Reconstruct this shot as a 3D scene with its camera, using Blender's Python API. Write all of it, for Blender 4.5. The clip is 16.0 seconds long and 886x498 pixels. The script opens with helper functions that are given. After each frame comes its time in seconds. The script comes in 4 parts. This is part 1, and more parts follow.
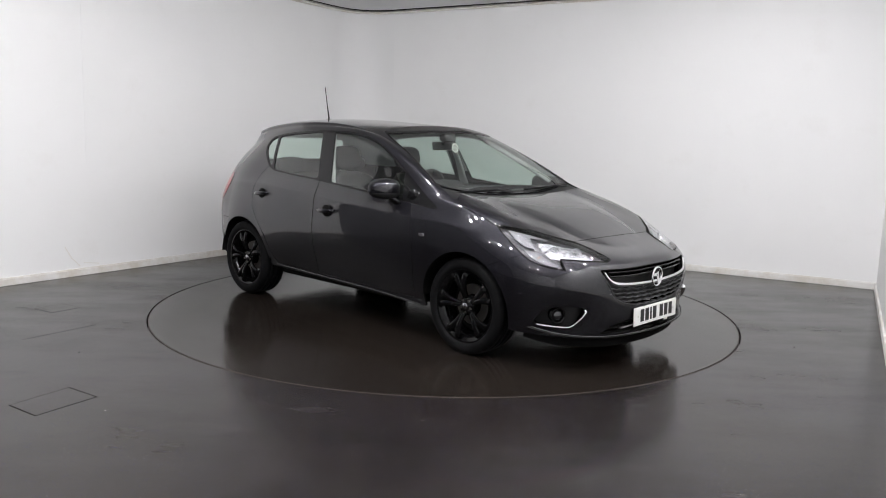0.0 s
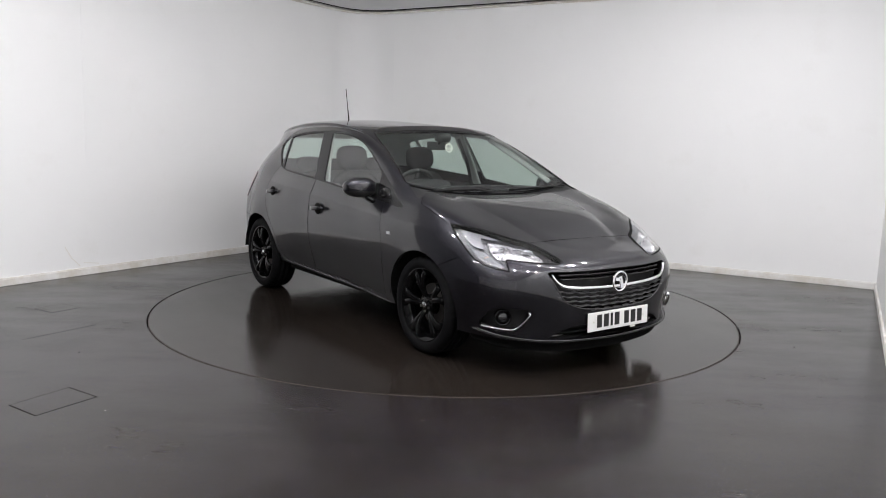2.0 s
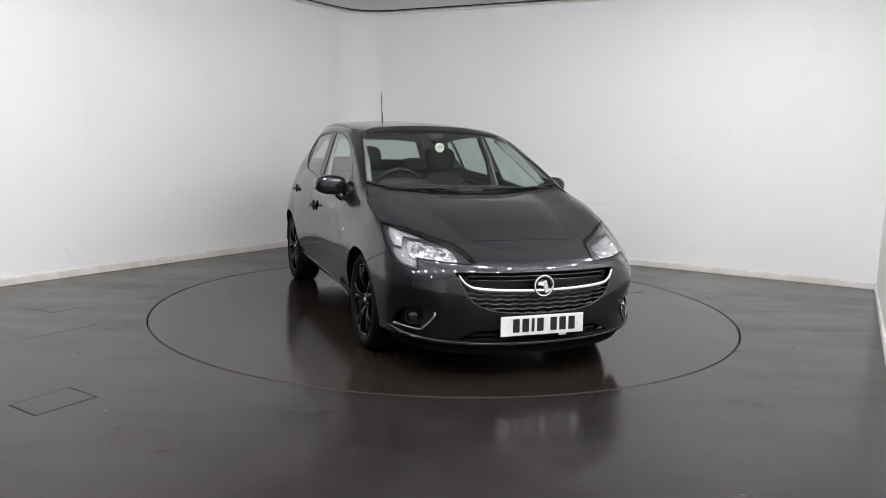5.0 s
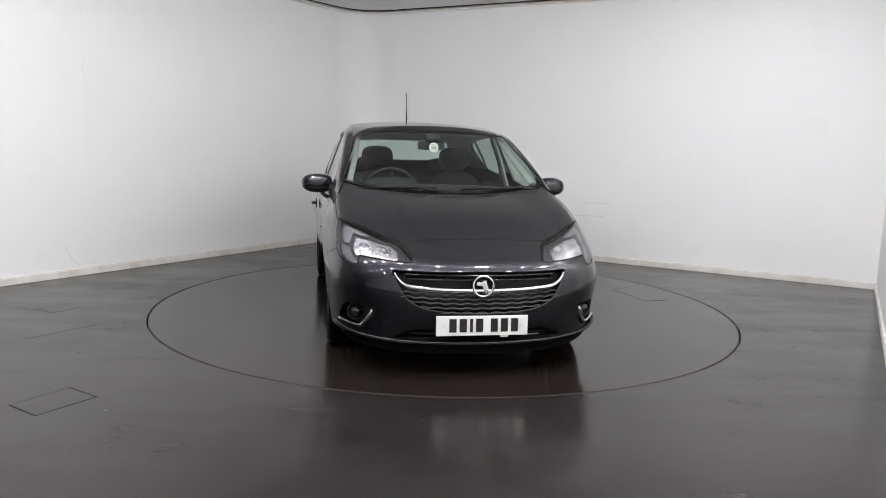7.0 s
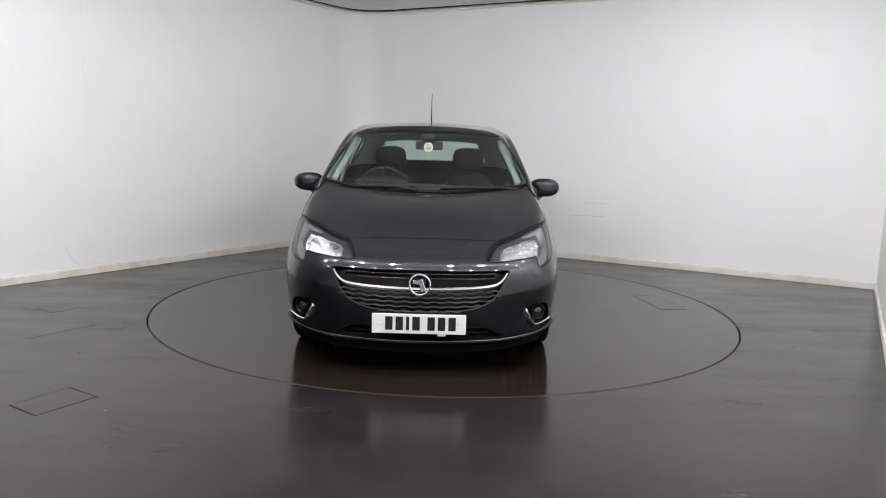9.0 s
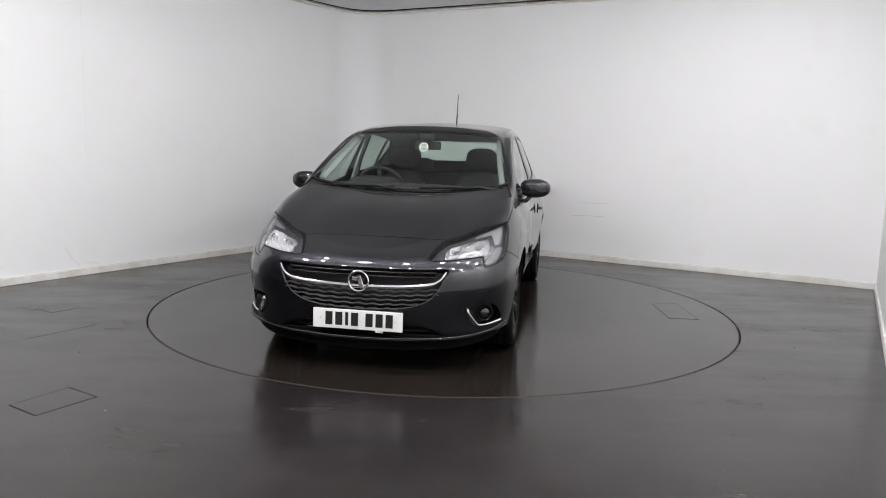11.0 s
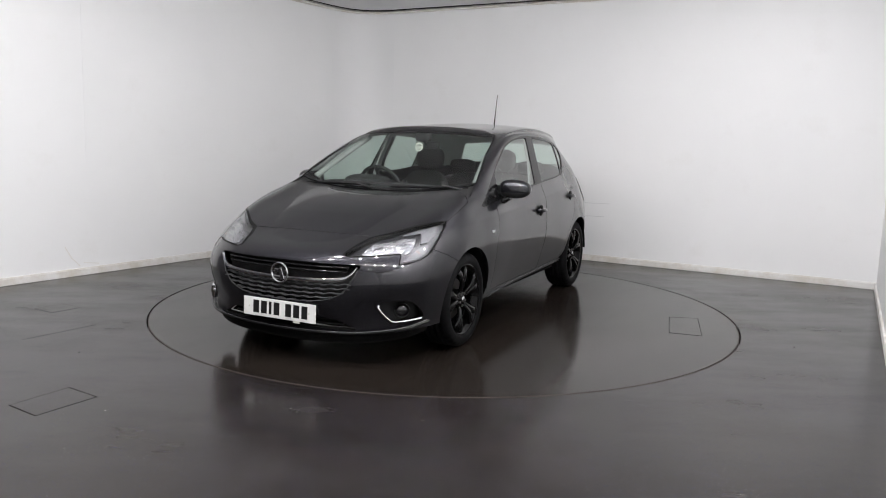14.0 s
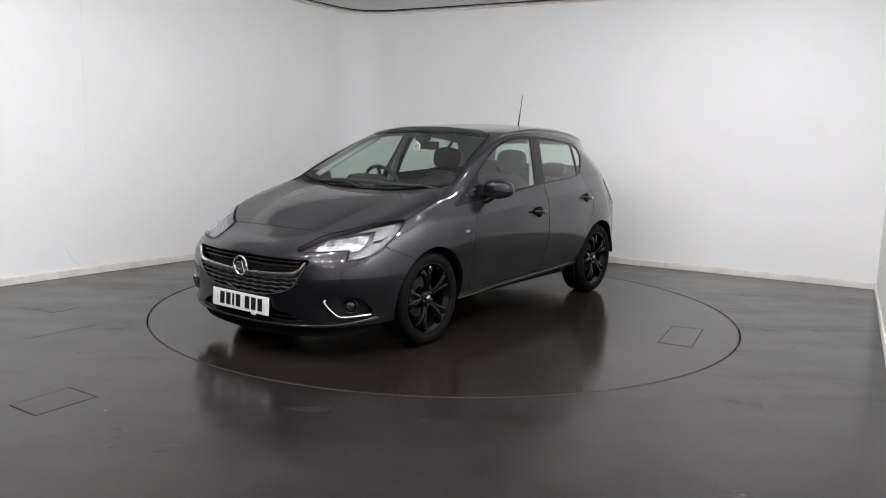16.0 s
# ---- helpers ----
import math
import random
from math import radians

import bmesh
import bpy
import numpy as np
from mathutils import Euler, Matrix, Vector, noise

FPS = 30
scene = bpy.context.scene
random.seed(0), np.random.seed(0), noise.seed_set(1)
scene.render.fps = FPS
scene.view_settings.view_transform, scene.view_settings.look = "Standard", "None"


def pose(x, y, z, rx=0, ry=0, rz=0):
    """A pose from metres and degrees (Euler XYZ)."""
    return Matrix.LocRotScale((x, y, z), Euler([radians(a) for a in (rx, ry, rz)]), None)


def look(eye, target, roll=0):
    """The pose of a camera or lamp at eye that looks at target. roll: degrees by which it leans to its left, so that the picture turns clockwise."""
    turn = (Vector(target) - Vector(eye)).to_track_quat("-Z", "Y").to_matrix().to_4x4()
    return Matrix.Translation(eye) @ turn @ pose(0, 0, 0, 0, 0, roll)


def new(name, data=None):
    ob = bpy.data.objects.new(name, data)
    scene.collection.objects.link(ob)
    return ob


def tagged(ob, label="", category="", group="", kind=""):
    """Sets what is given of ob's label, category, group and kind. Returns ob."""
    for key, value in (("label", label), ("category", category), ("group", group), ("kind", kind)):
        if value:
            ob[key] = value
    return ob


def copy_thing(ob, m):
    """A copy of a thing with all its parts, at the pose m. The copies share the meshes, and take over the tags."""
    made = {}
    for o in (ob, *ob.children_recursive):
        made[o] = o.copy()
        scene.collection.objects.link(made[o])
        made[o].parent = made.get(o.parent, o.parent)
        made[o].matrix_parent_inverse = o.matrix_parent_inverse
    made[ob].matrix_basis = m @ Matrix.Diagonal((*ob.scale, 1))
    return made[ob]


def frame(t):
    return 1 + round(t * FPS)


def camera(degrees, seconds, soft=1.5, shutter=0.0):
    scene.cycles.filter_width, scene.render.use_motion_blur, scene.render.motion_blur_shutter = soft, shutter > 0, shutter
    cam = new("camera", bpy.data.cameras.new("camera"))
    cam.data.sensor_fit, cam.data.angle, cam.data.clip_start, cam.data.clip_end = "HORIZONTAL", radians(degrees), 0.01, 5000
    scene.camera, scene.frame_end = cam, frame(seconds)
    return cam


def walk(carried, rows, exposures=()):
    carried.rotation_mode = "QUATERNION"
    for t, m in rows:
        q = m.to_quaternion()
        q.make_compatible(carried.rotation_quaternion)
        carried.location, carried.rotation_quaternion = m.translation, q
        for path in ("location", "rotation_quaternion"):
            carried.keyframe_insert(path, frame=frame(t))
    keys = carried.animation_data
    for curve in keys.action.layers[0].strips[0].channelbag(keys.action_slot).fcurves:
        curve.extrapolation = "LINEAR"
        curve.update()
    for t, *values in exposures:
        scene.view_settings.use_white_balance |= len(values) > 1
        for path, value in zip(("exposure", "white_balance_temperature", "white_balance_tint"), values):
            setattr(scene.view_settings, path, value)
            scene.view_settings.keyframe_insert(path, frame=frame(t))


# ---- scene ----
# ---- the camera ----
EYE = (0.0, 0.0, 1.355)
TILT, ROLL = 8.146, 1.558
cam = camera(59.95, 16.0, soft=1.0)
AIM = (0.0, math.cos(radians(TILT)), EYE[2] - math.sin(radians(TILT)))
walk(cam, [(0.0, look(EYE, AIM, ROLL)), (16.0, look(EYE, AIM, ROLL))])

# ---- plan of the place ----
AXIS = (0.033, 6.239)          # the point round which the car turns
DISC_AT = (0.021, 6.205)       # the middle of the disc
DISC_R = 2.284
CEIL_Z = 2.95
CORNER = (-1.18, 10.44)        # left wall meets back wall
LEFT_FAR = (-8.55, -0.8)
LEFT_END = (-4.22, 5.80)        # the white wall ends here; a dark shutter closes the entrance
RIGHT_CORNER = (4.275, 7.452)
RIGHT_NEAR = (-0.02, -0.75)

# ---- world and light ----
world = bpy.data.worlds.new("room_dark")
scene.world = world
world.use_nodes = True
world.node_tree.nodes["Background"].inputs["Color"].default_value = (0.8, 0.85, 0.9, 1)
world.node_tree.nodes["Background"].inputs["Strength"].default_value = 0.02
scene.view_settings.exposure = 0.0
LAMP_GLOW = 685


# ---- materials ----
def mat(name, color=(0.5, 0.5, 0.5), rough=0.5, metal=0.0, coat=0.0, coat_rough=0.03, spec=0.5):
    m = bpy.data.materials.new(name)
    m.use_nodes = True
    b = m.node_tree.nodes["Principled BSDF"]
    b.inputs["Base Color"].default_value = (*color, 1)
    b.inputs["Roughness"].default_value = rough
    b.inputs["Metallic"].default_value = metal
    b.inputs["Coat Weight"].default_value = coat
    b.inputs["Coat Roughness"].default_value = coat_rough
    b.inputs["Specular IOR Level"].default_value = spec
    return m


def bsdf(m):
    return m.node_tree.nodes["Principled BSDF"]


def node(m, kind, **sets):
    n = m.node_tree.nodes.new(kind)
    for key, value in sets.items():
        n.inputs[key.replace("_", " ")].default_value = value
    return n


def link(m, a, b):
    m.node_tree.links.new(a, b)


def coords(m):
    return node(m, "ShaderNodeTexCoord").outputs["Object"]


def noise_fac(m, scale, detail=4.0, rough=0.55, vec=None):
    n = node(m, "ShaderNodeTexNoise", Scale=scale, Detail=detail, Roughness=rough)
    link(m, vec or coords(m), n.inputs["Vector"])
    return n.outputs["Fac"]


def ramp(m, fac, stops):
    n = node(m, "ShaderNodeValToRGB")
    e = n.color_ramp.elements
    while len(e) < len(stops):
        e.new(0.5)
    for i, (pos, c) in enumerate(stops):
        e[i].position = pos
        e[i].color = (*c, 1) if len(c) == 3 else c
    link(m, fac, n.inputs["Fac"])
    return n.outputs["Color"]


def mixed(m, fac, a, b, mode="MIX"):
    n = node(m, "ShaderNodeMix")
    n.data_type, n.blend_type = "RGBA", mode
    for slot, v in ((0, fac), (6, a), (7, b)):
        if hasattr(v, "is_linked"):
            link(m, v, n.inputs[slot])
        else:
            n.inputs[slot].default_value = v if slot == 0 else (*v, 1)
    return n.outputs[2]


def scaled(m, fac, lo, hi):
    n = node(m, "ShaderNodeMapRange")
    n.inputs["To Min"].default_value, n.inputs["To Max"].default_value = lo, hi
    link(m, fac, n.inputs["Value"])
    return n.outputs["Result"]


def bump(m, fac, strength, distance):
    n = node(m, "ShaderNodeBump", Strength=strength, Distance=distance)
    link(m, fac, n.inputs["Height"])
    link(m, n.outputs["Normal"], bsdf(m).inputs["Normal"])


def wall_paint():
    m = mat("white_wall_paint", (0.8, 0.8, 0.8), 0.55)
    c = ramp(m, noise_fac(m, 0.55, 3), [(0.3, (0.835, 0.838, 0.842)), (0.7, (0.885, 0.885, 0.886))])
    grime = ramp(m, noise_fac(m, 2.3, 6, 0.65), [(0.58, (1, 1, 1)), (0.82, (0.955, 0.95, 0.94))])
    link(m, mixed(m, 1.0, c, grime, "MULTIPLY"), bsdf(m).inputs["Base Color"])
    bump(m, noise_fac(m, 140, 3), 0.06, 0.002)
    return m


def vinyl(name, dark, light, speck, shiny, worn_rough):
    m = mat(name, dark, 0.3, spec=0.34)
    vec = coords(m)
    base = ramp(m, noise_fac(m, 0.9, 5, 0.6, vec), [(0.3, dark), (0.75, light)])
    v = node(m, "ShaderNodeTexVoronoi", Scale=125.0)
    link(m, vec, v.inputs["Vector"])
    flake = ramp(m, v.outputs["Distance"], [(0.17, (1, 1, 1)), (0.25, (0, 0, 0))])
    pick = node(m, "ShaderNodeSeparateColor")
    link(m, v.outputs["Color"], pick.inputs["Color"])
    chosen = ramp(m, pick.outputs["Red"], [(0.66, (0, 0, 0)), (0.68, (1, 1, 1))])
    tint = ramp(m, pick.outputs["Green"], [(0.0, (0.06, 0.07, 0.26)), (0.6, (0.16, 0.16, 0.30)), (0.85, (0.22, 0.21, 0.24)), (1.0, (0.62, 0.62, 0.64))])
    mask = mixed(m, 1.0, flake, chosen, "MULTIPLY")
    grey = node(m, "ShaderNodeRGBToBW")
    link(m, mask, grey.inputs["Color"])
    fade = node(m, "ShaderNodeMath")
    fade.operation = "MULTIPLY"
    fade.inputs[1].default_value = speck
    link(m, grey.outputs["Val"], fade.inputs[0])
    link(m, mixed(m, fade.outputs["Value"], base, tint), bsdf(m).inputs["Base Color"])
    # wiped streaks and dull patches in the finish
    swirl = node(m, "ShaderNodeMapping")
    swirl.inputs["Scale"].default_value = (0.5, 2.2, 1.0)
    swirl.inputs["Rotation"].default_value = (0, 0, 0.5)
    link(m, vec, swirl.inputs["Vector"])
    wiped = noise_fac(m, 1.6, 7, 0.7, swirl.outputs["Vector"])
    worn = noise_fac(m, 1.1, 6, 0.65, vec)
    dull = mixed(m, 0.5, worn, wiped)
    value = node(m, "ShaderNodeRGBToBW")
    link(m, dull, value.inputs["Color"])
    spread = node(m, "ShaderNodeMapRange")
    for slot, val in (("From Min", 0.36), ("From Max", 0.64), ("To Min", shiny), ("To Max", worn_rough)):
        spread.inputs[slot].default_value = val
    link(m, value.outputs["Val"], spread.inputs["Value"])
    link(m, spread.outputs["Result"], bsdf(m).inputs["Roughness"])
    bump(m, noise_fac(m, 55, 4, 0.6, vec), 0.05, 0.003)
    return m


WALL = wall_paint()
FLOOR = vinyl("dark_speckled_vinyl", (0.0084, 0.0068, 0.0064), (0.0165, 0.0128, 0.0108), 0.85, 0.12, 0.31)
DISC = vinyl("turntable_vinyl", (0.0098, 0.0078, 0.0065), (0.0155, 0.0120, 0.0098), 0.10, 0.08, 0.22)
SHUTTER = mat("dark_grey_shutter", (0.12, 0.12, 0.125), 0.6)
SKIRT = mat("white_skirting_gloss", (0.78, 0.77, 0.75), 0.35)
link(SKIRT, ramp(SKIRT, noise_fac(SKIRT, 3.5, 6, 0.7), [(0.40, (0.80, 0.79, 0.77)), (0.62, (0.66, 0.62, 0.56))]), bsdf(SKIRT).inputs["Base Color"])
CEIL = mat("ceiling_paint", (0.66, 0.66, 0.665), 0.7)
link(CEIL, ramp(CEIL, noise_fac(CEIL, 0.8, 4), [(0.3, (0.72, 0.72, 0.73)), (0.7, (0.80, 0.80, 0.80))]), bsdf(CEIL).inputs["Base Color"])
GAP = mat("black_gap", (0.007, 0.0065, 0.006), 0.8, spec=0.12)
GAP_SHADE = mat("ceiling_gap_shade", (0.016, 0.015, 0.014), 0.7, 0.2, spec=0.2)
RIM_STEEL = mat("rubbed_steel_rim", (0.10, 0.085, 0.075), 0.5, 0.5)
GLOW = mat("lamp_glow", (1, 1, 1), 0.5)
bsdf(GLOW).inputs["Emission Color"].default_value = (1.0, 0.985, 0.995, 1)
bsdf(GLOW).inputs["Emission Strength"].default_value = LAMP_GLOW
LAMP_RIM = mat("lamp_rim_white", (0.75, 0.75, 0.75), 0.4)


# ---- mesh helpers ----
def mesh_of(name, bm, material, smooth=False):
    me = bpy.data.meshes.new(name)
    bm.to_mesh(me)
    bm.free()
    for m in material if isinstance(material, (list, tuple)) else [material]:
        me.materials.append(m)
    if smooth:
        me.polygons.foreach_set("use_smooth", [True] * len(me.polygons))
    return me


def part(name, bm, material, parent=None, label="", smooth=False, at=None):
    ob = new(name, mesh_of(name, bm, material, smooth))
    if parent is not None:
        ob.parent = parent
    if at is not None:
        ob.matrix_basis = at
    if label:
        tagged(ob, label)
    return ob


def box(bm, size, at=(0, 0, 0), bevel=0.0, turn=None):
    r = bmesh.ops.create_cube(bm, size=1.0)
    vs = r["verts"]
    bmesh.ops.scale(bm, vec=size, verts=vs)
    if bevel > 0:
        es = list({e for v in vs for e in v.link_edges})
        g = bmesh.ops.bevel(bm, geom=es, offset=bevel, segments=2, affect="EDGES", profile=0.5)
        vs = list({v for f in g["faces"] for v in f.verts} | {v for v in vs if v.is_valid})
    m = Matrix.Translation(at) @ (turn or Matrix())
    bmesh.ops.transform(bm, matrix=m, verts=vs)
    return vs


def cyl(bm, r1, r2, depth, at=(0, 0, 0), axis="Z", seg=32, caps=True):
    g = bmesh.ops.create_cone(bm, cap_ends=caps, segments=seg, radius1=r1, radius2=r2, depth=depth)
    turn = {"Z": Matrix(), "X": Matrix.Rotation(radians(90), 4, "Y"), "Y": Matrix.Rotation(radians(-90), 4, "X")}[axis]
    bmesh.ops.transform(bm, matrix=Matrix.Translation(at) @ turn, verts=g["verts"])
    return g["verts"]


def lathe(bm, profile, seg=48, axis="Y", at=(0, 0, 0)):
    """Turns (radius, along) pairs round an axis."""
    rings = []
    for r, a in profile:
        ring = []
        for i in range(seg):
            w = 2 * math.pi * i / seg
            c, s = r * math.cos(w), r * math.sin(w)
            p = {"Y": (c, a, s), "Z": (c, s, a), "X": (a, c, s)}[axis]
            ring.append(bm.verts.new((p[0] + at[0], p[1] + at[1], p[2] + at[2])))
        rings.append(ring)
    for a, b in zip(rings, rings[1:]):
        for i in range(seg):
            j = (i + 1) % seg
            bm.faces.new((a[i], a[j], b[j], b[i]))
    bmesh.ops.recalc_face_normals(bm, faces=bm.faces)


def tube(bm, pts, radius, seg=10):
    """A round rod along points."""
    pts = [Vector(p) for p in pts]
    rings = []
    for i, p in enumerate(pts):
        d = (pts[min(i + 1, len(pts) - 1)] - pts[max(i - 1, 0)]).normalized()
        q = d.to_track_quat("Z", "Y").to_matrix()
        r = radius[i] if isinstance(radius, (list, tuple)) else radius
        rings.append([bm.verts.new(p + q @ Vector((r * math.cos(k * 2 * math.pi / seg), r * math.sin(k * 2 * math.pi / seg), 0))) for k in range(seg)])
    for a, b in zip(rings, rings[1:]):
        for k in range(seg):
            bm.faces.new((a[k], a[(k + 1) % seg], b[(k + 1) % seg], b[k]))
    bm.faces.new(rings[0])
    bm.faces.new(rings[-1])
    bmesh.ops.recalc_face_normals(bm, faces=bm.faces)


# ---- the room ----
def slab_wall(name, a, b, label, thick=0.12, height=CEIL_Z + 0.05, out=1):
    """A wall whose room face runs from a to b."""
    d = Vector((b[0] - a[0], b[1] - a[1], 0))
    n = Vector((-d.y, d.x, 0)).normalized() * out
    mid = Vector((a[0] + b[0], a[1] + b[1], 0)) / 2 + n * thick / 2
    bm = bmesh.new()
    box(bm, (d.length + 2 * thick, thick, height + 0.05), (0, 0, height / 2 - 0.025))
    ob = part(name, bm, WALL)
    ob.matrix_basis = Matrix.Translation(mid) @ Matrix.Rotation(math.atan2(d.y, d.x), 4, "Z")
    return tagged(ob, label, "wall", kind="structure")


def skirting(a, b, inward):
    d = Vector((b[0] - a[0], b[1] - a[1], 0))
    n = Vector((-d.y, d.x, 0)).normalized() * inward
    bm = bmesh.new()
    box(bm, (d.length, 0.018, 0.062), (0, 0, 0.031), 0.004)
    box(bm, (d.length, 0.012, 0.010), (0, 0.001, 0.066), 0.003)
    ob = part("baseboard", bm, SKIRT)
    mid = Vector((a[0] + b[0], a[1] + b[1], 0)) / 2 + n * 0.010
    ob.matrix_basis = Matrix.Translation(mid) @ Matrix.Rotation(math.atan2(d.y, d.x), 4, "Z")
    return tagged(ob, "white painted skirting board along the wall, scuffed", "baseboard", kind="structure")


def room():
    bm = bmesh.new()
    # floor sheet with a round hole for the disc
    inner, outer = [], []
    n = 128
    for i in range(n):
        w = 2 * math.pi * i / n
        inner.append(bm.verts.new((DISC_AT[0] + (DISC_R + 0.007) * math.cos(w), DISC_AT[1] + (DISC_R + 0.007) * math.sin(w), 0)))
        outer.append(bm.verts.new((DISC_AT[0] + 16 * math.cos(w), DISC_AT[1] + 16 * math.sin(w), 0)))
    for i in range(n):
        j = (i + 1) % n
        bm.faces.new((inner[i], outer[i], outer[j], inner[j]))
    ext = bmesh.ops.extrude_edge_only(bm, edges=[e for e in bm.edges if e.is_boundary and e.verts[0] in inner and e.verts[1] in inner])
    bmesh.ops.translate(bm, vec=(0, 0, -0.12), verts=[v for v in ext["geom"] if isinstance(v, bmesh.types.BMVert)])
    floor = part("floor", bm, FLOOR)
    tagged(floor, "dark brown speckled vinyl floor with a glossy worn finish", "floor", kind="structure")
    bm = bmesh.new()
    cyl(bm, DISC_R + 0.3, DISC_R + 0.3, 0.02, (DISC_AT[0], DISC_AT[1], -0.13), seg=96)
    tagged(part("pit", bm, GAP), "black pit below the turntable", "pit", kind="structure")

    slab_wall("wall_left", LEFT_END, CORNER, "white painted wall with a faint vertical seam and scuffs")
    tagged(slab_wall("wall_entrance", LEFT_FAR, (LEFT_END[0] - 0.07, LEFT_END[1] - 0.107), "plain dark grey shutter closing the entrance"), kind="structure").data.materials[0] = SHUTTER
    slab_wall("wall_back", CORNER, RIGHT_CORNER, "white painted wall behind the turntable, lightly scuffed")
    slab_wall("wall_right", RIGHT_CORNER, RIGHT_NEAR, "white painted side wall")
    slab_wall("wall_near", RIGHT_NEAR, LEFT_FAR, "plain white wall closing the room")
    skirting(LEFT_END, CORNER, -1)
    skirting(CORNER, RIGHT_CORNER, -1)
    skirting(RIGHT_CORNER, RIGHT_NEAR, -1)

    bm = bmesh.new()
    box(bm, (26, 26, 0.1), (0, 5, CEIL_Z + 0.06))
    tagged(part("ceiling", bm, CEIL), "pale grey painted ceiling", "ceiling", kind="structure")
    # rounded corner between left and back wall, with the cove at its head
    u = (Vector((LEFT_FAR[0] - CORNER[0], LEFT_FAR[1] - CORNER[1]))).normalized()
    w = (Vector((RIGHT_CORNER[0] - CORNER[0], RIGHT_CORNER[1] - CORNER[1]))).normalized()
    cut = 0.55
    arc = []
    for i in range(17):
        q = i / 16
        p = Vector(CORNER) + u * cut * (1 - q) ** 2 + w * cut * q ** 2
        arc.append(p)
    bm = bmesh.new()
    low = [bm.verts.new((p.x, p.y, 0)) for p in arc]
    top = [bm.verts.new((p.x, p.y, CEIL_Z)) for p in arc]
    for i in range(16):
        bm.faces.new((low[i], low[i + 1], top[i + 1], top[i]))
    bmesh.ops.recalc_face_normals(bm, faces=bm.faces)
    tagged(part("wall_corner", bm, WALL, smooth=True), "white rounded wall corner", "wall", kind="structure")
    # cove strip at the head of the walls, and a dark rod for the gap's shade
    far_l = Vector(LEFT_FAR)
    run = [far_l] + arc + [Vector(RIGHT_CORNER), Vector(RIGHT_NEAR)]
    mid = Vector(AXIS)
    for name, inset, z, rad, m, text in (("trim_1", 0.02, CEIL_Z - 0.012, 0.016, SKIRT, "thin white cove strip under the ceiling"),
                                         ("trim_2", 0.12, CEIL_Z + 0.008, 0.010, GAP_SHADE, "thin dark rod standing for the shade in the ceiling edge gap")):
        pts = [Vector((p.x, p.y, z)) + Vector(((mid - p).normalized() * inset).to_tuple() + (0,)) for p in run]
        bm = bmesh.new()
        tube(bm, pts, rad, 6)
        tagged(part(name, bm, m), text, "trim", kind="structure")
    # faint batten over the seam in the left wall
    d = (Vector(CORNER) - far_l).normalized()
    bm = bmesh.new()
    box(bm, (0.006, 0.003, CEIL_Z - 1.05), (0, 0, CEIL_Z / 2 + 0.51), 0.001)
    seam = part("trim_3", bm, WALL, at=Matrix.Translation((-3.328, 7.155, 0)) @ Matrix.Rotation(math.atan2(d.y, d.x), 4, "Z"))
    tagged(seam, "thin white joint strip in the wall", "trim", kind="structure")


def hatch_cover(root, corners, m, label):
    """A flush cover with a dark slit round it; corners run round it."""
    c = [Vector((p[0], p[1], 0)) for p in corners]
    mid = sum(c, Vector()) / 4
    bm = bmesh.new()
    for k, (z, grow) in enumerate(((0.0006, 1.0), (0.0010, 0.966))):
        top = [bm.verts.new(mid + (p - mid) * grow + Vector((0, 0, z))) for p in c]
        low = [bm.verts.new(mid + (p - mid) * grow + Vector((0, 0, -0.01))) for p in c]
        faces = [bm.faces.new(top)]
        faces += [bm.faces.new((low[i], low[(i + 1) % 4], top[(i + 1) % 4], top[i])) for i in range(4)]
        for f in faces:
            f.material_index = k
    bmesh.ops.recalc_face_normals(bm, faces=bm.faces)
    ob = part("floor_hatch", bm, [GAP, m], root)
    return tagged(ob, label, "" if root else "floor hatch", kind="" if root else "structure")


room()


def scuff(wall_name, points, width, m):
    """A shallow rubbed streak on a wall face."""
    wall = bpy.data.objects[wall_name]
    back = wall.matrix_basis.inverted()
    bm = bmesh.new()
    pts = [back @ Vector(p) for p in points]
    pts = [Vector((p.x, -0.0605, p.z)) for p in pts]
    for a, b in zip(pts, pts[1:]):
        d = (b - a).normalized()
        side = Vector((-d.z, 0, d.x)) * width / 2
        bm.faces.new([bm.verts.new(q) for q in (a - side * 0.3, b - side, b + side * 0.6, a + side)])
    return part("scuff_mark", bm, m, wall, "faint rubbed streak")


SCUFF_GREY = mat("grey_rub_mark", (0.68, 0.68, 0.69), 0.7)
SCUFF_BROWN = mat("brown_rub_mark", (0.79, 0.77, 0.745), 0.7)
scuff("wall_back", [(1.50, 8.975, .508), (1.68, 8.876, .519), (1.84, 8.788, .521)], 0.008, SCUFF_GREY)
scuff("wall_back", [(1.60, 8.92, .668), (1.74, 8.843, .670), (1.885, 8.764, .673)], 0.007, SCUFF_GREY)
scuff("wall_left", [(-2.085, 9.052, .53), (-2.080, 9.058, .42)], 0.008, SCUFF_GREY)
scuff("wall_left", [(-3.46, 6.95, .28), (-3.42, 7.01, .16), (-3.38, 7.07, .09)], 0.016, SCUFF_BROWN)
scuff("wall_left", [(-3.36, 7.10, .115), (-3.28, 7.23, .095)], 0.012, SCUFF_BROWN)


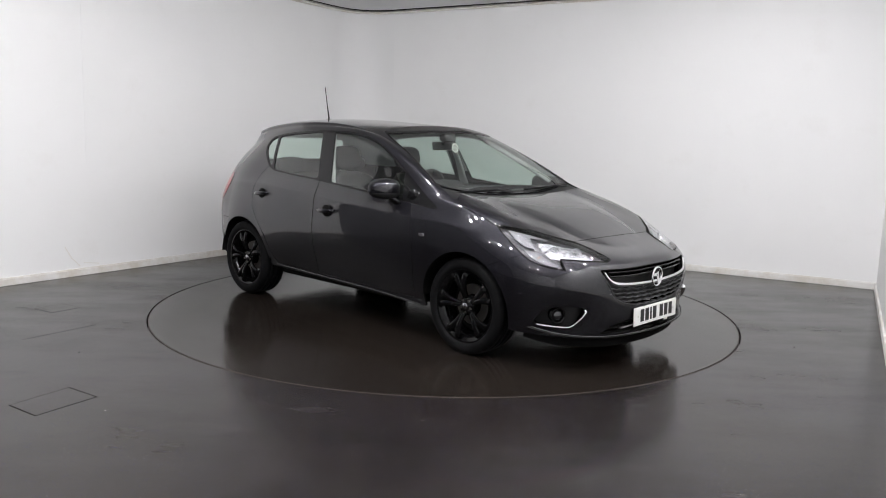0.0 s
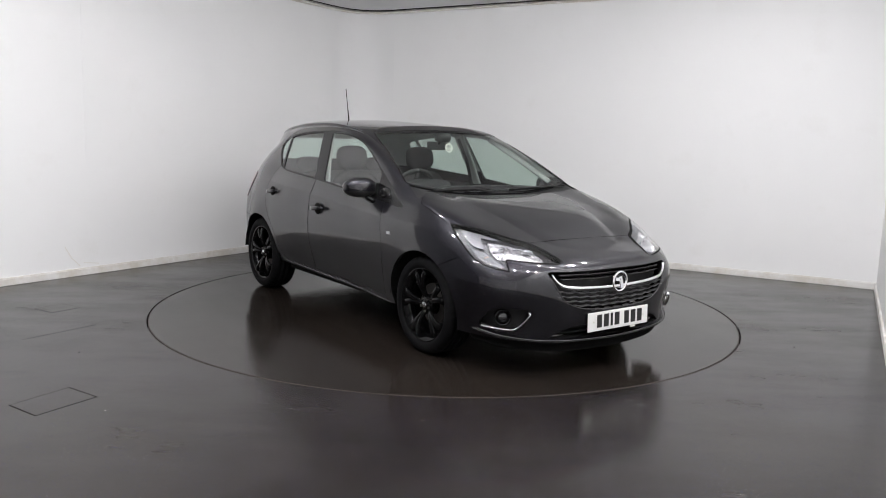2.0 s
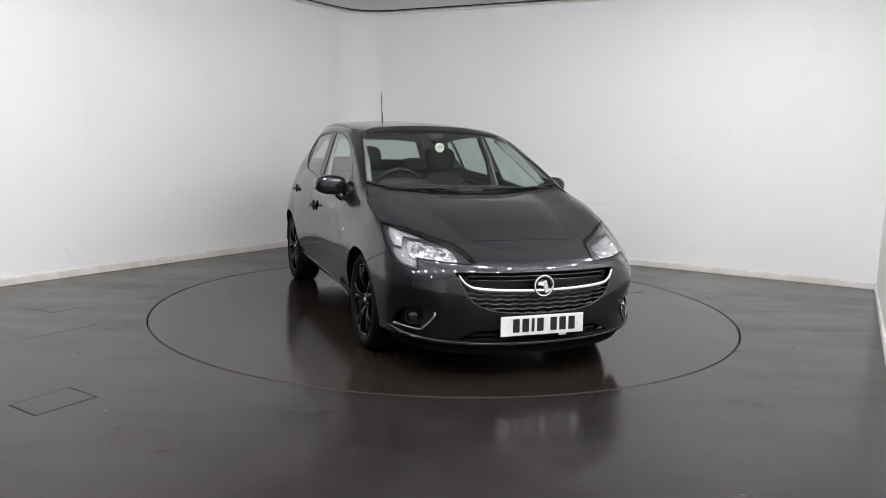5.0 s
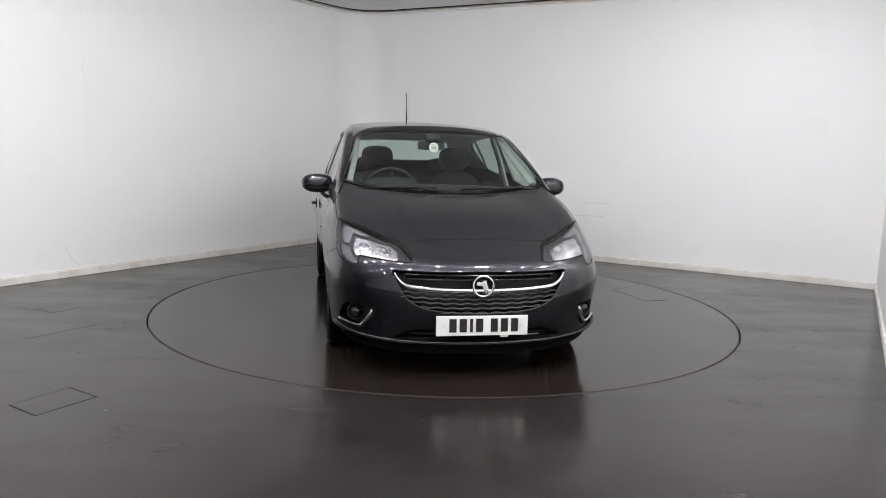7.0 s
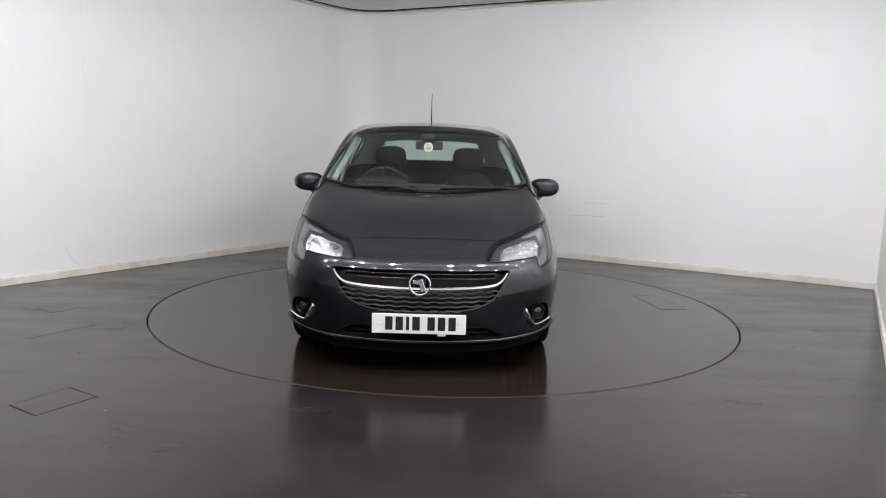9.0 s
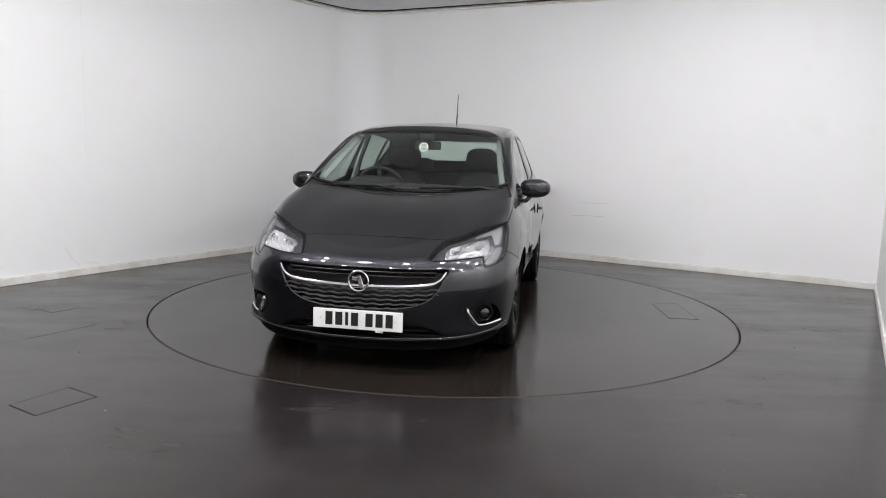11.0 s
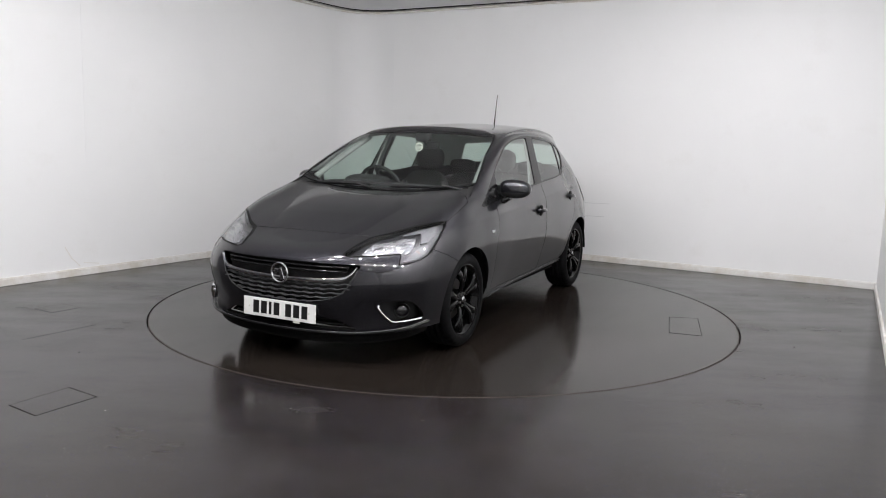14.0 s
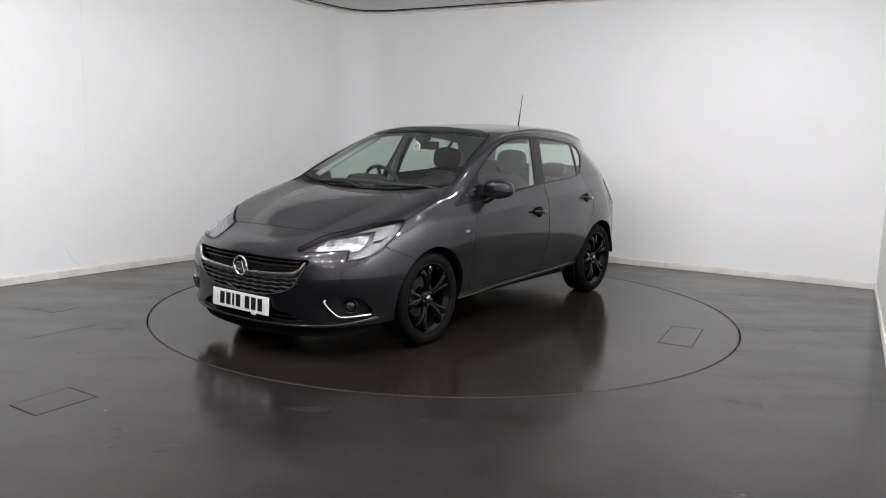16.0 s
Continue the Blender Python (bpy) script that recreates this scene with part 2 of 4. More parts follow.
def turntable():
    root = new("turntable")
    root.matrix_basis = pose(DISC_AT[0], DISC_AT[1], 0)
    tagged(root, "round dark vinyl-topped car turntable set flush in the floor", "turntable")
    bm = bmesh.new()
    r = DISC_R - 0.008
    lathe(bm, [(0.0005, 0.0), (r - 0.0015, 0.0), (r, -0.002), (r, -0.09), (0.0005, -0.09)], 160, "Z")
    part("disc", bm, DISC, root)
    bm = bmesh.new()
    lathe(bm, [(r + 0.0005, -0.0005), (r + 0.004, -0.0005), (r + 0.004, -0.05), (r + 0.0005, -0.05)], 160, "Z")
    part("steel_rim", bm, RIM_STEEL, root, "thin worn steel rim")
    hatch_cover(root, [(-.586, 1.71), (-.666, 1.92), (-.076, 2.03), (-.046, 1.80)], DISC, "flush cover in the turntable")
    return root


TABLE = turntable()
hatch_cover(None, [(-2.117, 3.625), (-1.961, 3.916), (-1.75, 3.78), (-1.916, 3.492)], FLOOR, "flush service hatch in the vinyl floor")
hatch_cover(None, [(-3.082, 5.678), (-2.965, 5.874), (-2.77, 5.76), (-2.889, 5.567)], FLOOR, "flush service hatch in the vinyl floor")


def floor_seam(a, b):
    """A hair-wide slit where two sheets of the vinyl meet."""
    a, b = Vector((*a, 0)), Vector((*b, 0))
    bm = bmesh.new()
    box(bm, ((b - a).length, 0.003, 0.002), (0, 0, 0), 0.0005)
    d = b - a
    ob = part("vinyl_seam", bm, GAP, bpy.data.objects["floor"], "thin dark joint in the vinyl", at=Matrix.Translation((a + b) / 2 + Vector((0, 0, -0.0004))) @ Matrix.Rotation(math.atan2(d.y, d.x), 4, "Z"))
    return ob


floor_seam((-2.701, 4.809), (-2.42, 5.252))
floor_seam((-1.962, 3.918), (-1.74, 3.775))


def crumb(x, y, size, m, label, seed):
    rnd = random.Random(seed)
    bm = bmesh.new()
    bmesh.ops.create_icosphere(bm, subdivisions=1, radius=size)
    for v in bm.verts:
        v.co *= rnd.uniform(0.7, 1.2)
        v.co.z = max(v.co.z * 0.5, -size * 0.3)
    tagged(part("floor_crumb", bm, m, at=pose(x, y, size * 0.3)), label, "dirt")


CRUMB_DARK = mat("dark_dirt", (0.006, 0.005, 0.005), 0.8, spec=0.1)
CRUMB_PALE = mat("pale_paper_scrap", (0.55, 0.54, 0.52), 0.8)
crumb(-2.214, 4.566, 0.005, CRUMB_DARK, "small dark crumb of dirt on the vinyl floor", 1)
crumb(2.436, 5.153, 0.006, CRUMB_DARK, "small dark crumb of dirt on the vinyl floor", 2)
crumb(-1.623, 3.584, 0.005, CRUMB_PALE, "tiny pale scrap of paper on the vinyl floor", 3)


def downlight():
    root = new("ceiling_downlight")
    bm = bmesh.new()
    lathe(bm, [(0.045, 0.0), (0.062, -0.004), (0.066, 0.0), (0.066, 0.004), (0.045, 0.004)], 24, "Z")
    part("rim", bm, LAMP_RIM, root)
    bm = bmesh.new()
    lathe(bm, [(0.044 * math.cos(radians(a)), -0.034 * math.sin(radians(a))) for a in range(0, 90, 15)] + [(0.0005, -0.034)], 20, "Z")
    part("lens", bm, GLOW, root, "glowing white lamp lens")
    tagged(root, "small round recessed white ceiling downlight, unseen; some are added fill lamps", "ceiling light", "downlights in the ceiling")
    return root


def lights():
    first = downlight()
    first.matrix_basis = pose(-3.04, 2.9, CEIL_Z)
    # front row, known from its dots on the bodywork
    spots = [(-3.04 + 0.66 * i, 2.9) for i in range(1, 8)]
    # unseen fill lamps, added to even out the brightness of the walls
    spots += [(-2.4 + 0.64 * i, 4.3) for i in range(8)] + [(-1.5, 5.0), (2.25, 5.1), (2.35, 6.1), (-2.0, 1.4), (-1.0, 1.4)]
    for x, y in spots:
        copy_thing(first, pose(x, y, CEIL_Z))


lights()


# ---- the car's skin: ten feature lines from the nose round the side to the tail, splined both ways ----
LINES = [
    # lower edge
    [(2.085, 0, 0.205), (2.078, 0.35, 0.205), (1.958, 0.648, 0.215), (1.75, 0.787, 0.225), (1.5, 0.835, 0.23), (1, 0.806, 0.245), (0.4, 0.787, 0.266), (-0.3, 0.787, 0.281), (-1, 0.801, 0.294), (-1.5, 0.77, 0.28), (-1.72, 0.68, 0.28), (-1.83, 0.4, 0.28), (-1.85, 0, 0.28)],
    # bumper and sill flank
    [(2.125, 0, 0.32), (2.1, 0.35, 0.32), (1.97, 0.645, 0.325), (1.757, 0.798, 0.33), (1.5, 0.858, 0.335), (1, 0.839, 0.345), (0.4, 0.812, 0.355), (-0.3, 0.812, 0.37), (-1, 0.837, 0.38), (-1.5, 0.825, 0.38), (-1.76, 0.72, 0.39), (-1.88, 0.4, 0.39), (-1.9, 0, 0.39)],
    [(2.12, 0, 0.5), (2.106, 0.33, 0.505), (2, 0.65, 0.525), (1.79, 0.81, 0.54), (1.5, 0.868, 0.56), (1, 0.873, 0.57), (0.4, 0.865, 0.59), (-0.3, 0.867, 0.6), (-1, 0.87, 0.6), (-1.5, 0.855, 0.57), (-1.77, 0.742, 0.57), (-1.885, 0.4, 0.57), (-1.9, 0, 0.57)],
    # widest line, bonnet nose
    [(2.085, 0, 0.632), (2.065, 0.33, 0.635), (1.965, 0.6, 0.65), (1.755, 0.775, 0.675), (1.49, 0.85, 0.7), (1, 0.873, 0.745), (0.4, 0.866, 0.795), (-0.3, 0.865, 0.825), (-1, 0.857, 0.835), (-1.5, 0.825, 0.78), (-1.76, 0.74, 0.78), (-1.88, 0.4, 0.78), (-1.895, 0, 0.78)],
    # bonnet's leading edge, fender crown, waist
    [(1.8, 0, 0.748), (1.785, 0.33, 0.756), (1.71, 0.55, 0.791), (1.56, 0.71, 0.844), (1.37, 0.78, 0.885), (1, 0.809, 0.929), (0.4, 0.8, 0.985), (-0.3, 0.805, 1.015), (-1, 0.772, 1.05), (-1.5, 0.728, 1.05), (-1.74, 0.63, 1.03), (-1.82, 0.35, 1.03), (-1.84, 0, 1.03)],
    # middle of the bonnet, middle of the side windows
    [(1.4, 0, 0.907), (1.385, 0.28, 0.91), (1.34, 0.5, 0.919), (1.26, 0.647, 0.949), (1.14, 0.726, 0.978), (0.95, 0.774, 0.999), (0.34, 0.735, 1.16), (-0.3, 0.738, 1.19), (-1.03, 0.715, 1.195), (-1.448, 0.658, 1.18), (-1.668, 0.573, 1.16), (-1.76, 0.33, 1.16), (-1.78, 0, 1.16)],
    # foot of the windscreen, head of the side windows
    [(1, 0, 0.985), (0.995, 0.28, 0.99), (0.975, 0.47, 1.008), (0.95, 0.612, 1.028), (0.92, 0.688, 1.044), (0.87, 0.733, 1.07), (0.24, 0.676, 1.333), (-0.3, 0.655, 1.392), (-1.02, 0.64, 1.355), (-1.388, 0.586, 1.294), (-1.59, 0.511, 1.264), (-1.678, 0.3, 1.275), (-1.71, 0, 1.275)],
    # middle of the windscreen, roof rail
    [(0.66, 0, 1.225), (0.65, 0.26, 1.222), (0.635, 0.43, 1.22), (0.615, 0.566, 1.222), (0.595, 0.618, 1.226), (0.55, 0.654, 1.242), (0.14, 0.615, 1.386), (-0.4, 0.605, 1.438), (-1.02, 0.59, 1.415), (-1.38, 0.545, 1.368), (-1.565, 0.477, 1.338), (-1.66, 0.29, 1.348), (-1.68, 0, 1.35)],
    # rim of the roof
    [(0.3, 0, 1.418), (0.295, 0.23, 1.414), (0.285, 0.38, 1.408), (0.265, 0.485, 1.401), (0.24, 0.536, 1.4), (0.18, 0.558, 1.402), (-0.12, 0.56, 1.438), (-0.5, 0.552, 1.466), (-1.02, 0.53, 1.456), (-1.37, 0.5, 1.418), (-1.55, 0.44, 1.392), (-1.63, 0.26, 1.402), (-1.645, 0, 1.404)],
    # ridge of the roof
    [(0.22, 0, 1.436), (0.21, 0, 1.437), (0.19, 0, 1.44), (0.15, 0, 1.445), (0.1, 0, 1.451), (0, 0, 1.462), (-0.28, 0, 1.487), (-0.62, 0, 1.502), (-1, 0, 1.501), (-1.3, 0, 1.48), (-1.45, 0, 1.454), (-1.54, 0, 1.43), (-1.6, 0, 1.415)],
]


def hermite(knots, pts, at):
    """Cubic spline through pts (first axis) at the knots, with end knots as phantoms."""
    knots, pts = np.asarray(knots, float), np.asarray(pts, float)
    d = np.diff(knots)
    slope = (pts[1:] - pts[:-1]) / d.reshape(-1, *[1] * (pts.ndim - 1))
    h0 = d[:-1].reshape(-1, *[1] * (pts.ndim - 1))
    h1 = d[1:].reshape(-1, *[1] * (pts.ndim - 1))
    tan = (slope[:-1] * h1 + slope[1:] * h0) / (h0 + h1)
    k, p = knots[1:-1], pts[1:-1]
    i = np.clip(np.searchsorted(k, at, side="right") - 1, 0, len(k) - 2)
    sh = (-1, *[1] * (pts.ndim - 1))
    h = (k[i + 1] - k[i]).reshape(sh)
    s = ((at - k[i]) / (k[i + 1] - k[i])).reshape(sh)
    return ((2 * s**3 - 3 * s**2 + 1) * p[i] + (s**3 - 2 * s**2 + s) * h * tan[i]
            + (-2 * s**3 + 3 * s**2) * p[i + 1] + (s**3 - s**2) * h * tan[i + 1])


def skin(nu=20, nv=14):
    """The left half of the skin as a grid of places [line, station]."""
    net = np.array(LINES, float)
    flip = np.array([1, -1, 1.0])
    du = np.linalg.norm(np.diff(net, axis=1), axis=2)[1:8].mean(0)
    dv = np.linalg.norm(np.diff(net, axis=0), axis=2).mean(1)
    ku = np.concatenate([[-du[0]], [0], np.cumsum(du), [du.sum() + du[-1]]])
    kv = np.concatenate([[-dv[0]], [0], np.cumsum(dv), [dv.sum() + dv[-1]]])
    wide = np.concatenate([net[:, 1:2] * flip, net, net[:, -2:-1] * flip], axis=1)
    tall = np.concatenate([2 * wide[:1] - wide[1:2], wide, wide[-2:-1] * flip], axis=0)
    us = np.concatenate([np.linspace(a, b, nu, endpoint=False) for a, b in zip(ku[1:-2], ku[2:-1])] + [[ku[-2]]])
    vs = np.concatenate([np.linspace(a, b, nv, endpoint=False) for a, b in zip(kv[1:-2], kv[2:-1])] + [[kv[-2]]])
    rows = hermite(ku, np.swapaxes(tall, 0, 1), us)
    grid = hermite(kv, np.swapaxes(rows, 0, 1), vs)
    # the bonnet runs on straight to the foot of the windscreen, where the sheet breaks
    a, b = 5 * nv, 6 * nv
    p, q = grid[a], grid[b]
    run = (p - grid[a - 1]) / (vs[a] - vs[a - 1]) * (vs[b] - vs[a])
    free = np.clip((4.7 - np.interp(us, ku[1:-1], np.arange(len(ku) - 2))) / 1.0, 0, 1)[:, None]
    for i in range(a + 1, b):
        w = (vs[i] - vs[a]) / (vs[b] - vs[a])
        grid[i] += ((p + run * w + (q - p - run) * w * w) - grid[i]) * free
    iu = np.interp(us, ku[1:-1], np.arange(len(ku) - 2))
    iv = np.interp(vs, kv[1:-1], np.arange(len(kv) - 2))
    return grid, iu, iv


# ---- car materials ----
def paint():
    m = mat("dark_grey_metallic_paint", (0.052, 0.051, 0.056), 0.3, 0.85, 1.0, 0.012)
    bsdf(m).inputs["Coat IOR"].default_value = 1.58
    v = node(m, "ShaderNodeTexVoronoi", Scale=900.0)
    link(m, coords(m), v.inputs["Vector"])
    fleck = ramp(m, v.outputs["Color"], [(0.0, (0.0082, 0.0081, 0.0116)), (1.0, (0.0130, 0.0126, 0.0176))])
    link(m, fleck, bsdf(m).inputs["Base Color"])
    link(m, scaled(m, noise_fac(m, 2.5, 4), 0.38, 0.46), bsdf(m).inputs["Roughness"])
    return m


def glass(name, tint, gloss=1.0, least=0.085):
    m = bpy.data.materials.new(name)
    m.use_nodes = True
    t = m.node_tree
    t.nodes.remove(t.nodes["Principled BSDF"])
    see = node(m, "ShaderNodeBsdfTransparent", Color=(*tint, 1))
    shine = node(m, "ShaderNodeBsdfGlossy", Color=(gloss, gloss, gloss, 1), Roughness=0.01)
    facing = node(m, "ShaderNodeLayerWeight", Blend=0.5)
    steep = node(m, "ShaderNodeMath")
    steep.operation = "POWER"
    steep.inputs[1].default_value = 4.0
    link(m, facing.outputs["Facing"], steep.inputs[0])
    amount = scaled(m, steep.outputs[0], least, 0.92)
    mix = node(m, "ShaderNodeMixShader")
    link(m, amount, mix.inputs[0])
    link(m, see.outputs[0], mix.inputs[1])
    link(m, shine.outputs[0], mix.inputs[2])
    link(m, mix.outputs[0], t.nodes["Material Output"].inputs["Surface"])
    return m


def rubber():
    m = mat("tyre_rubber", (0.005, 0.005, 0.0055), 0.7, spec=0.07)
    link(m, scaled(m, noise_fac(m, 14, 5), 0.45, 0.8), bsdf(m).inputs["Roughness"])
    bump(m, noise_fac(m, 220, 3), 0.25, 0.001)
    return m


def cloth(name, a, b):
    m = mat(name, a, 0.9)
    link(m, ramp(m, noise_fac(m, 180, 4), [(0.3, a), (0.7, b)]), bsdf(m).inputs["Base Color"])
    bump(m, noise_fac(m, 260, 2), 0.3, 0.001)
    return m


PAINT = paint()
GLASS = glass("green_tinted_glass", (0.78, 0.88, 0.83))
CLEAR = glass("clear_lens", (0.96, 0.97, 0.98), 1.0, 0.035)
RUBBER = rubber()
BLACK_GLOSS = mat("gloss_black_trim", (0.006, 0.006, 0.0065), 0.18, 0.0, 0.0, spec=0.3)
BLACK_PLASTIC = mat("matt_black_plastic", (0.012, 0.012, 0.0125), 0.5, spec=0.25)
RIM_BLACK = mat("gloss_black_alloy", (0.0025, 0.0025, 0.0028), 0.06, 0.0, 0.0, spec=0.2)
CHROME = mat("chrome", (0.82, 0.82, 0.84), 0.07, 1.0)
SATIN = mat("satin_silver", (0.60, 0.60, 0.62), 0.16, 1.0)
STEEL = mat("brake_steel", (0.09, 0.085, 0.08), 0.45, 0.9)
SHELL_DARK = mat("black_inner_shell", (0.006, 0.006, 0.006), 0.8, spec=0.05)
TRIM_GREY = cloth("pale_grey_headlining", (0.36, 0.37, 0.36), (0.46, 0.47, 0.46))
SEAT_CLOTH = cloth("black_seat_cloth", (0.010, 0.010, 0.0105), (0.020, 0.020, 0.021))
DASH = mat("dark_dashboard_plastic", (0.012, 0.012, 0.0125), 0.7, spec=0.2)
bump(DASH, noise_fac(DASH, 420, 2), 0.3, 0.001)
RED_LENS = mat("red_tail_lens", (0.45, 0.015, 0.015), 0.12, 0.0, 0.6)
AMBER = mat("amber_lens", (0.8, 0.28, 0.05), 0.2)
PLATE_WHITE = mat("white_number_plate", (0.82, 0.82, 0.80), 0.35)
PRINT_BLACK = mat("black_print", (0.01, 0.01, 0.01), 0.4)
PAPER = mat("white_paper_sticker", (0.66, 0.66, 0.60), 0.6)


# ---- cutting the skin into panels ----
def poly_field(a, b, poly):
    """Signed distance of the places (a, b) to a closed outline: positive inside."""
    poly = np.asarray(poly, float)
    best = np.full(a.shape, 1e9)
    inside = np.zeros(a.shape, bool)
    for (x0, y0), (x1, y1) in zip(poly, np.roll(poly, -1, axis=0)):
        dx, dy = x1 - x0, y1 - y0
        s = np.clip(((a - x0) * dx + (b - y0) * dy) / (dx * dx + dy * dy + 1e-12), 0, 1)
        best = np.minimum(best, np.hypot(a - x0 - s * dx, b - y0 - s * dy))
        if y0 != y1:
            hit = ((y0 > b) != (y1 > b)) & (a < (b - y0) * dx / (y1 - y0) + x0)
            inside ^= hit
    return np.where(inside, best, -best)


def smooth_outline(pts, n=5):
    """Rounds a closed outline with a spline."""
    p = np.asarray(pts, float)
    out = []
    m = len(p)
    for i in range(m):
        a, b, c, d = p[i - 1], p[i], p[(i + 1) % m], p[(i + 2) % m]
        for s in np.linspace(0, 1, n, endpoint=False):
            out.append(0.5 * (2 * b + (c - a) * s + (2 * a - 5 * b + 4 * c - d) * s**2 + (3 * b - a - 3 * c + d) * s**3))
    return np.array(out)


BONNET_CREASE = [(.9, -.3), (.9, .475), (1.27, .455), (1.51, .41), (1.69, .365), (1.79, .325), (1.86, .258), (1.915, .14), (1.935, 0), (1.935, -.3)]
SHOULDER_LINE = [(-1.75, .935), (-1.44, .945), (-.976, .951), (-.405, .917), (.016, .883), (.514, .848), (.847, .835), (1.142, .822), (1.45, .78)]


class Panels:
    """The left half of the skin, cut region by region along smooth lines."""

    def __init__(self):
        grid, iu, iv = skin(28, 22)
        nv, nu = grid.shape[:2]
        gu = np.gradient(grid, axis=1)
        gv = np.gradient(grid, axis=0)
        nor = np.cross(gv, gu)
        nor /= np.linalg.norm(nor, axis=2, keepdims=True) + 1e-12
        mid = grid - np.array([0.1, 0, 0.7])
        if (nor * mid).sum() < 0:
            nor = -nor
        uu, vv = np.meshgrid(iu, iv)
        # pressed creases: the raised middle of the bonnet, and the shoulder line along the flank
        x, y, z = grid[..., 0], grid[..., 1], grid[..., 2]
        d = np.where(vv > 2.9, poly_field(x, y, BONNET_CREASE), -1.0)
        rise = 0.007 * (1 - (1 - np.clip(d / 0.13, 0, 1)) ** 2) * np.clip((x - 1.0) / 0.55, 0, 1) ** 1.5
        off = z - np.interp(x, *zip(*SHOULDER_LINE))
        near = np.clip((x + 1.7) / 0.3, 0, 1) * np.clip((1.42 - x) / 0.25, 0, 1) * (y > 0.6) * (vv > 2)
        rise += 0.006 * np.exp(-np.abs(off) / np.where(off > 0, 0.030, 0.055)) * near
        grid = grid + nor * rise[..., None]
        gu, gv = np.gradient(grid, axis=1), np.gradient(grid, axis=0)
        nor2 = np.cross(gv, gu)
        nor2 /= np.linalg.norm(nor2, axis=2, keepdims=True) + 1e-12
        nor = np.where((nor2 * nor).sum(axis=2, keepdims=True) < 0, -nor2, nor2)
        self.data = np.concatenate([grid, nor, uu[..., None], vv[..., None]], axis=2).reshape(-1, 8).tolist()
        ids = np.arange(nv * nu).reshape(nv, nu)
        quads = np.stack([ids[:-1, :-1], ids[:-1, 1:], ids[1:, 1:], ids[1:, :-1]], axis=2).reshape(-1, 4)
        self.faces = [tuple(q) for q in quads.tolist()]
        self.label = ["rest"] * len(self.faces)

    def columns(self):
        d = np.array(self.data)
        return d[:, 0], d[:, 1], d[:, 2], d[:, 6], d[:, 7]

    def cut(self, name, field, source=("rest",)):
        """Gives the faces where field(x, y, z, u, v) is positive the label name, splitting those on its edge."""
        f = field(*self.columns())
        f = np.where(np.abs(f) < 1e-6, 1e-6, f).tolist()
        faces, label, made = [], [], {}
        for face, lab in zip(self.faces, self.label):
            if lab not in source:
                faces.append(face)
                label.append(lab)
                continue
            n_in = sum(f[i] > 0 for i in face)
            if n_in == 0 or n_in == len(face):
                faces.append(face)
                label.append(name if n_in else lab)
                continue
            ins, outs = [], []
            for i, j in zip(face, face[1:] + face[:1]):
                (ins if f[i] > 0 else outs).append(i)
                if (f[i] > 0) != (f[j] > 0):
                    key = (min(i, j), max(i, j))
                    if key not in made:
                        a, b = self.data[key[0]], self.data[key[1]]
                        s = f[key[0]] / (f[key[0]] - f[key[1]])
                        self.data.append([p + (q - p) * s for p, q in zip(a, b)])
                        made[key] = len(self.data) - 1
                    ins.append(made[key])
                    outs.append(made[key])
            for piece, lab2 in ((ins, name), (outs, lab)):
                if len(piece) > 2:
                    faces.append(tuple(piece))
                    label.append(lab2)
        self.faces, self.label = faces, label

    def mesh(self, names, side=0, push=0.0, rim=0.0, weld=True):
        """A bmesh of the regions: side 0 both halves joined, 1 left, -1 right. push: metres outwards. rim: depth of the turned-in edge."""
        pick = [f for f, l in zip(self.faces, self.label) if l in names]
        used = sorted({i for f in pick for i in f})
        back = {i: k for k, i in enumerate(used)}
        bm = bmesh.new()
        for sy in ((1, -1) if side == 0 else (side,)):
            vs, ns = [], []
            for i in used:
                d = self.data[i]
                n = Vector((d[3], d[4] * sy, d[5]))
                vs.append(bm.verts.new(Vector((d[0], d[1] * sy, d[2])) + n * push))
                ns.append(n)
            keep = {v: n for v, n in zip(vs, ns)}
            for f in pick:
                ring = [vs[back[i]] for i in f]
                if sy < 0:
                    ring.reverse()
                try:
                    bm.faces.new(ring)
                except ValueError:
                    pass
            if rim > 0:
                edges = [e for e in bm.edges if e.is_boundary and e.verts[0] in keep and e.verts[1] in keep
                         and not (abs(e.verts[0].co.y) < 1e-4 and abs(e.verts[1].co.y) < 1e-4)]
                top, low = {}, {}
                for e in edges:
                    for v in e.verts:
                        if v not in top:
                            top[v] = bm.verts.new(v.co)
                            low[v] = bm.verts.new(v.co - keep[v] * rim)
                for e in edges:
                    a, b = e.verts
                    if e.link_loops[0].vert is a:
                        a, b = b, a
                    bm.faces.new((top[a], top[b], low[b], low[a])).material_index = 1
        if side == 0 and weld:
            bmesh.ops.remove_doubles(bm, verts=[v for v in bm.verts if abs(v.co.y) < 2e-4 and v.link_faces and v.link_faces[0].material_index == 0], dist=3e-4)
        bmesh.ops.dissolve_degenerate(bm, dist=1e-5, edges=bm.edges)
        return bm


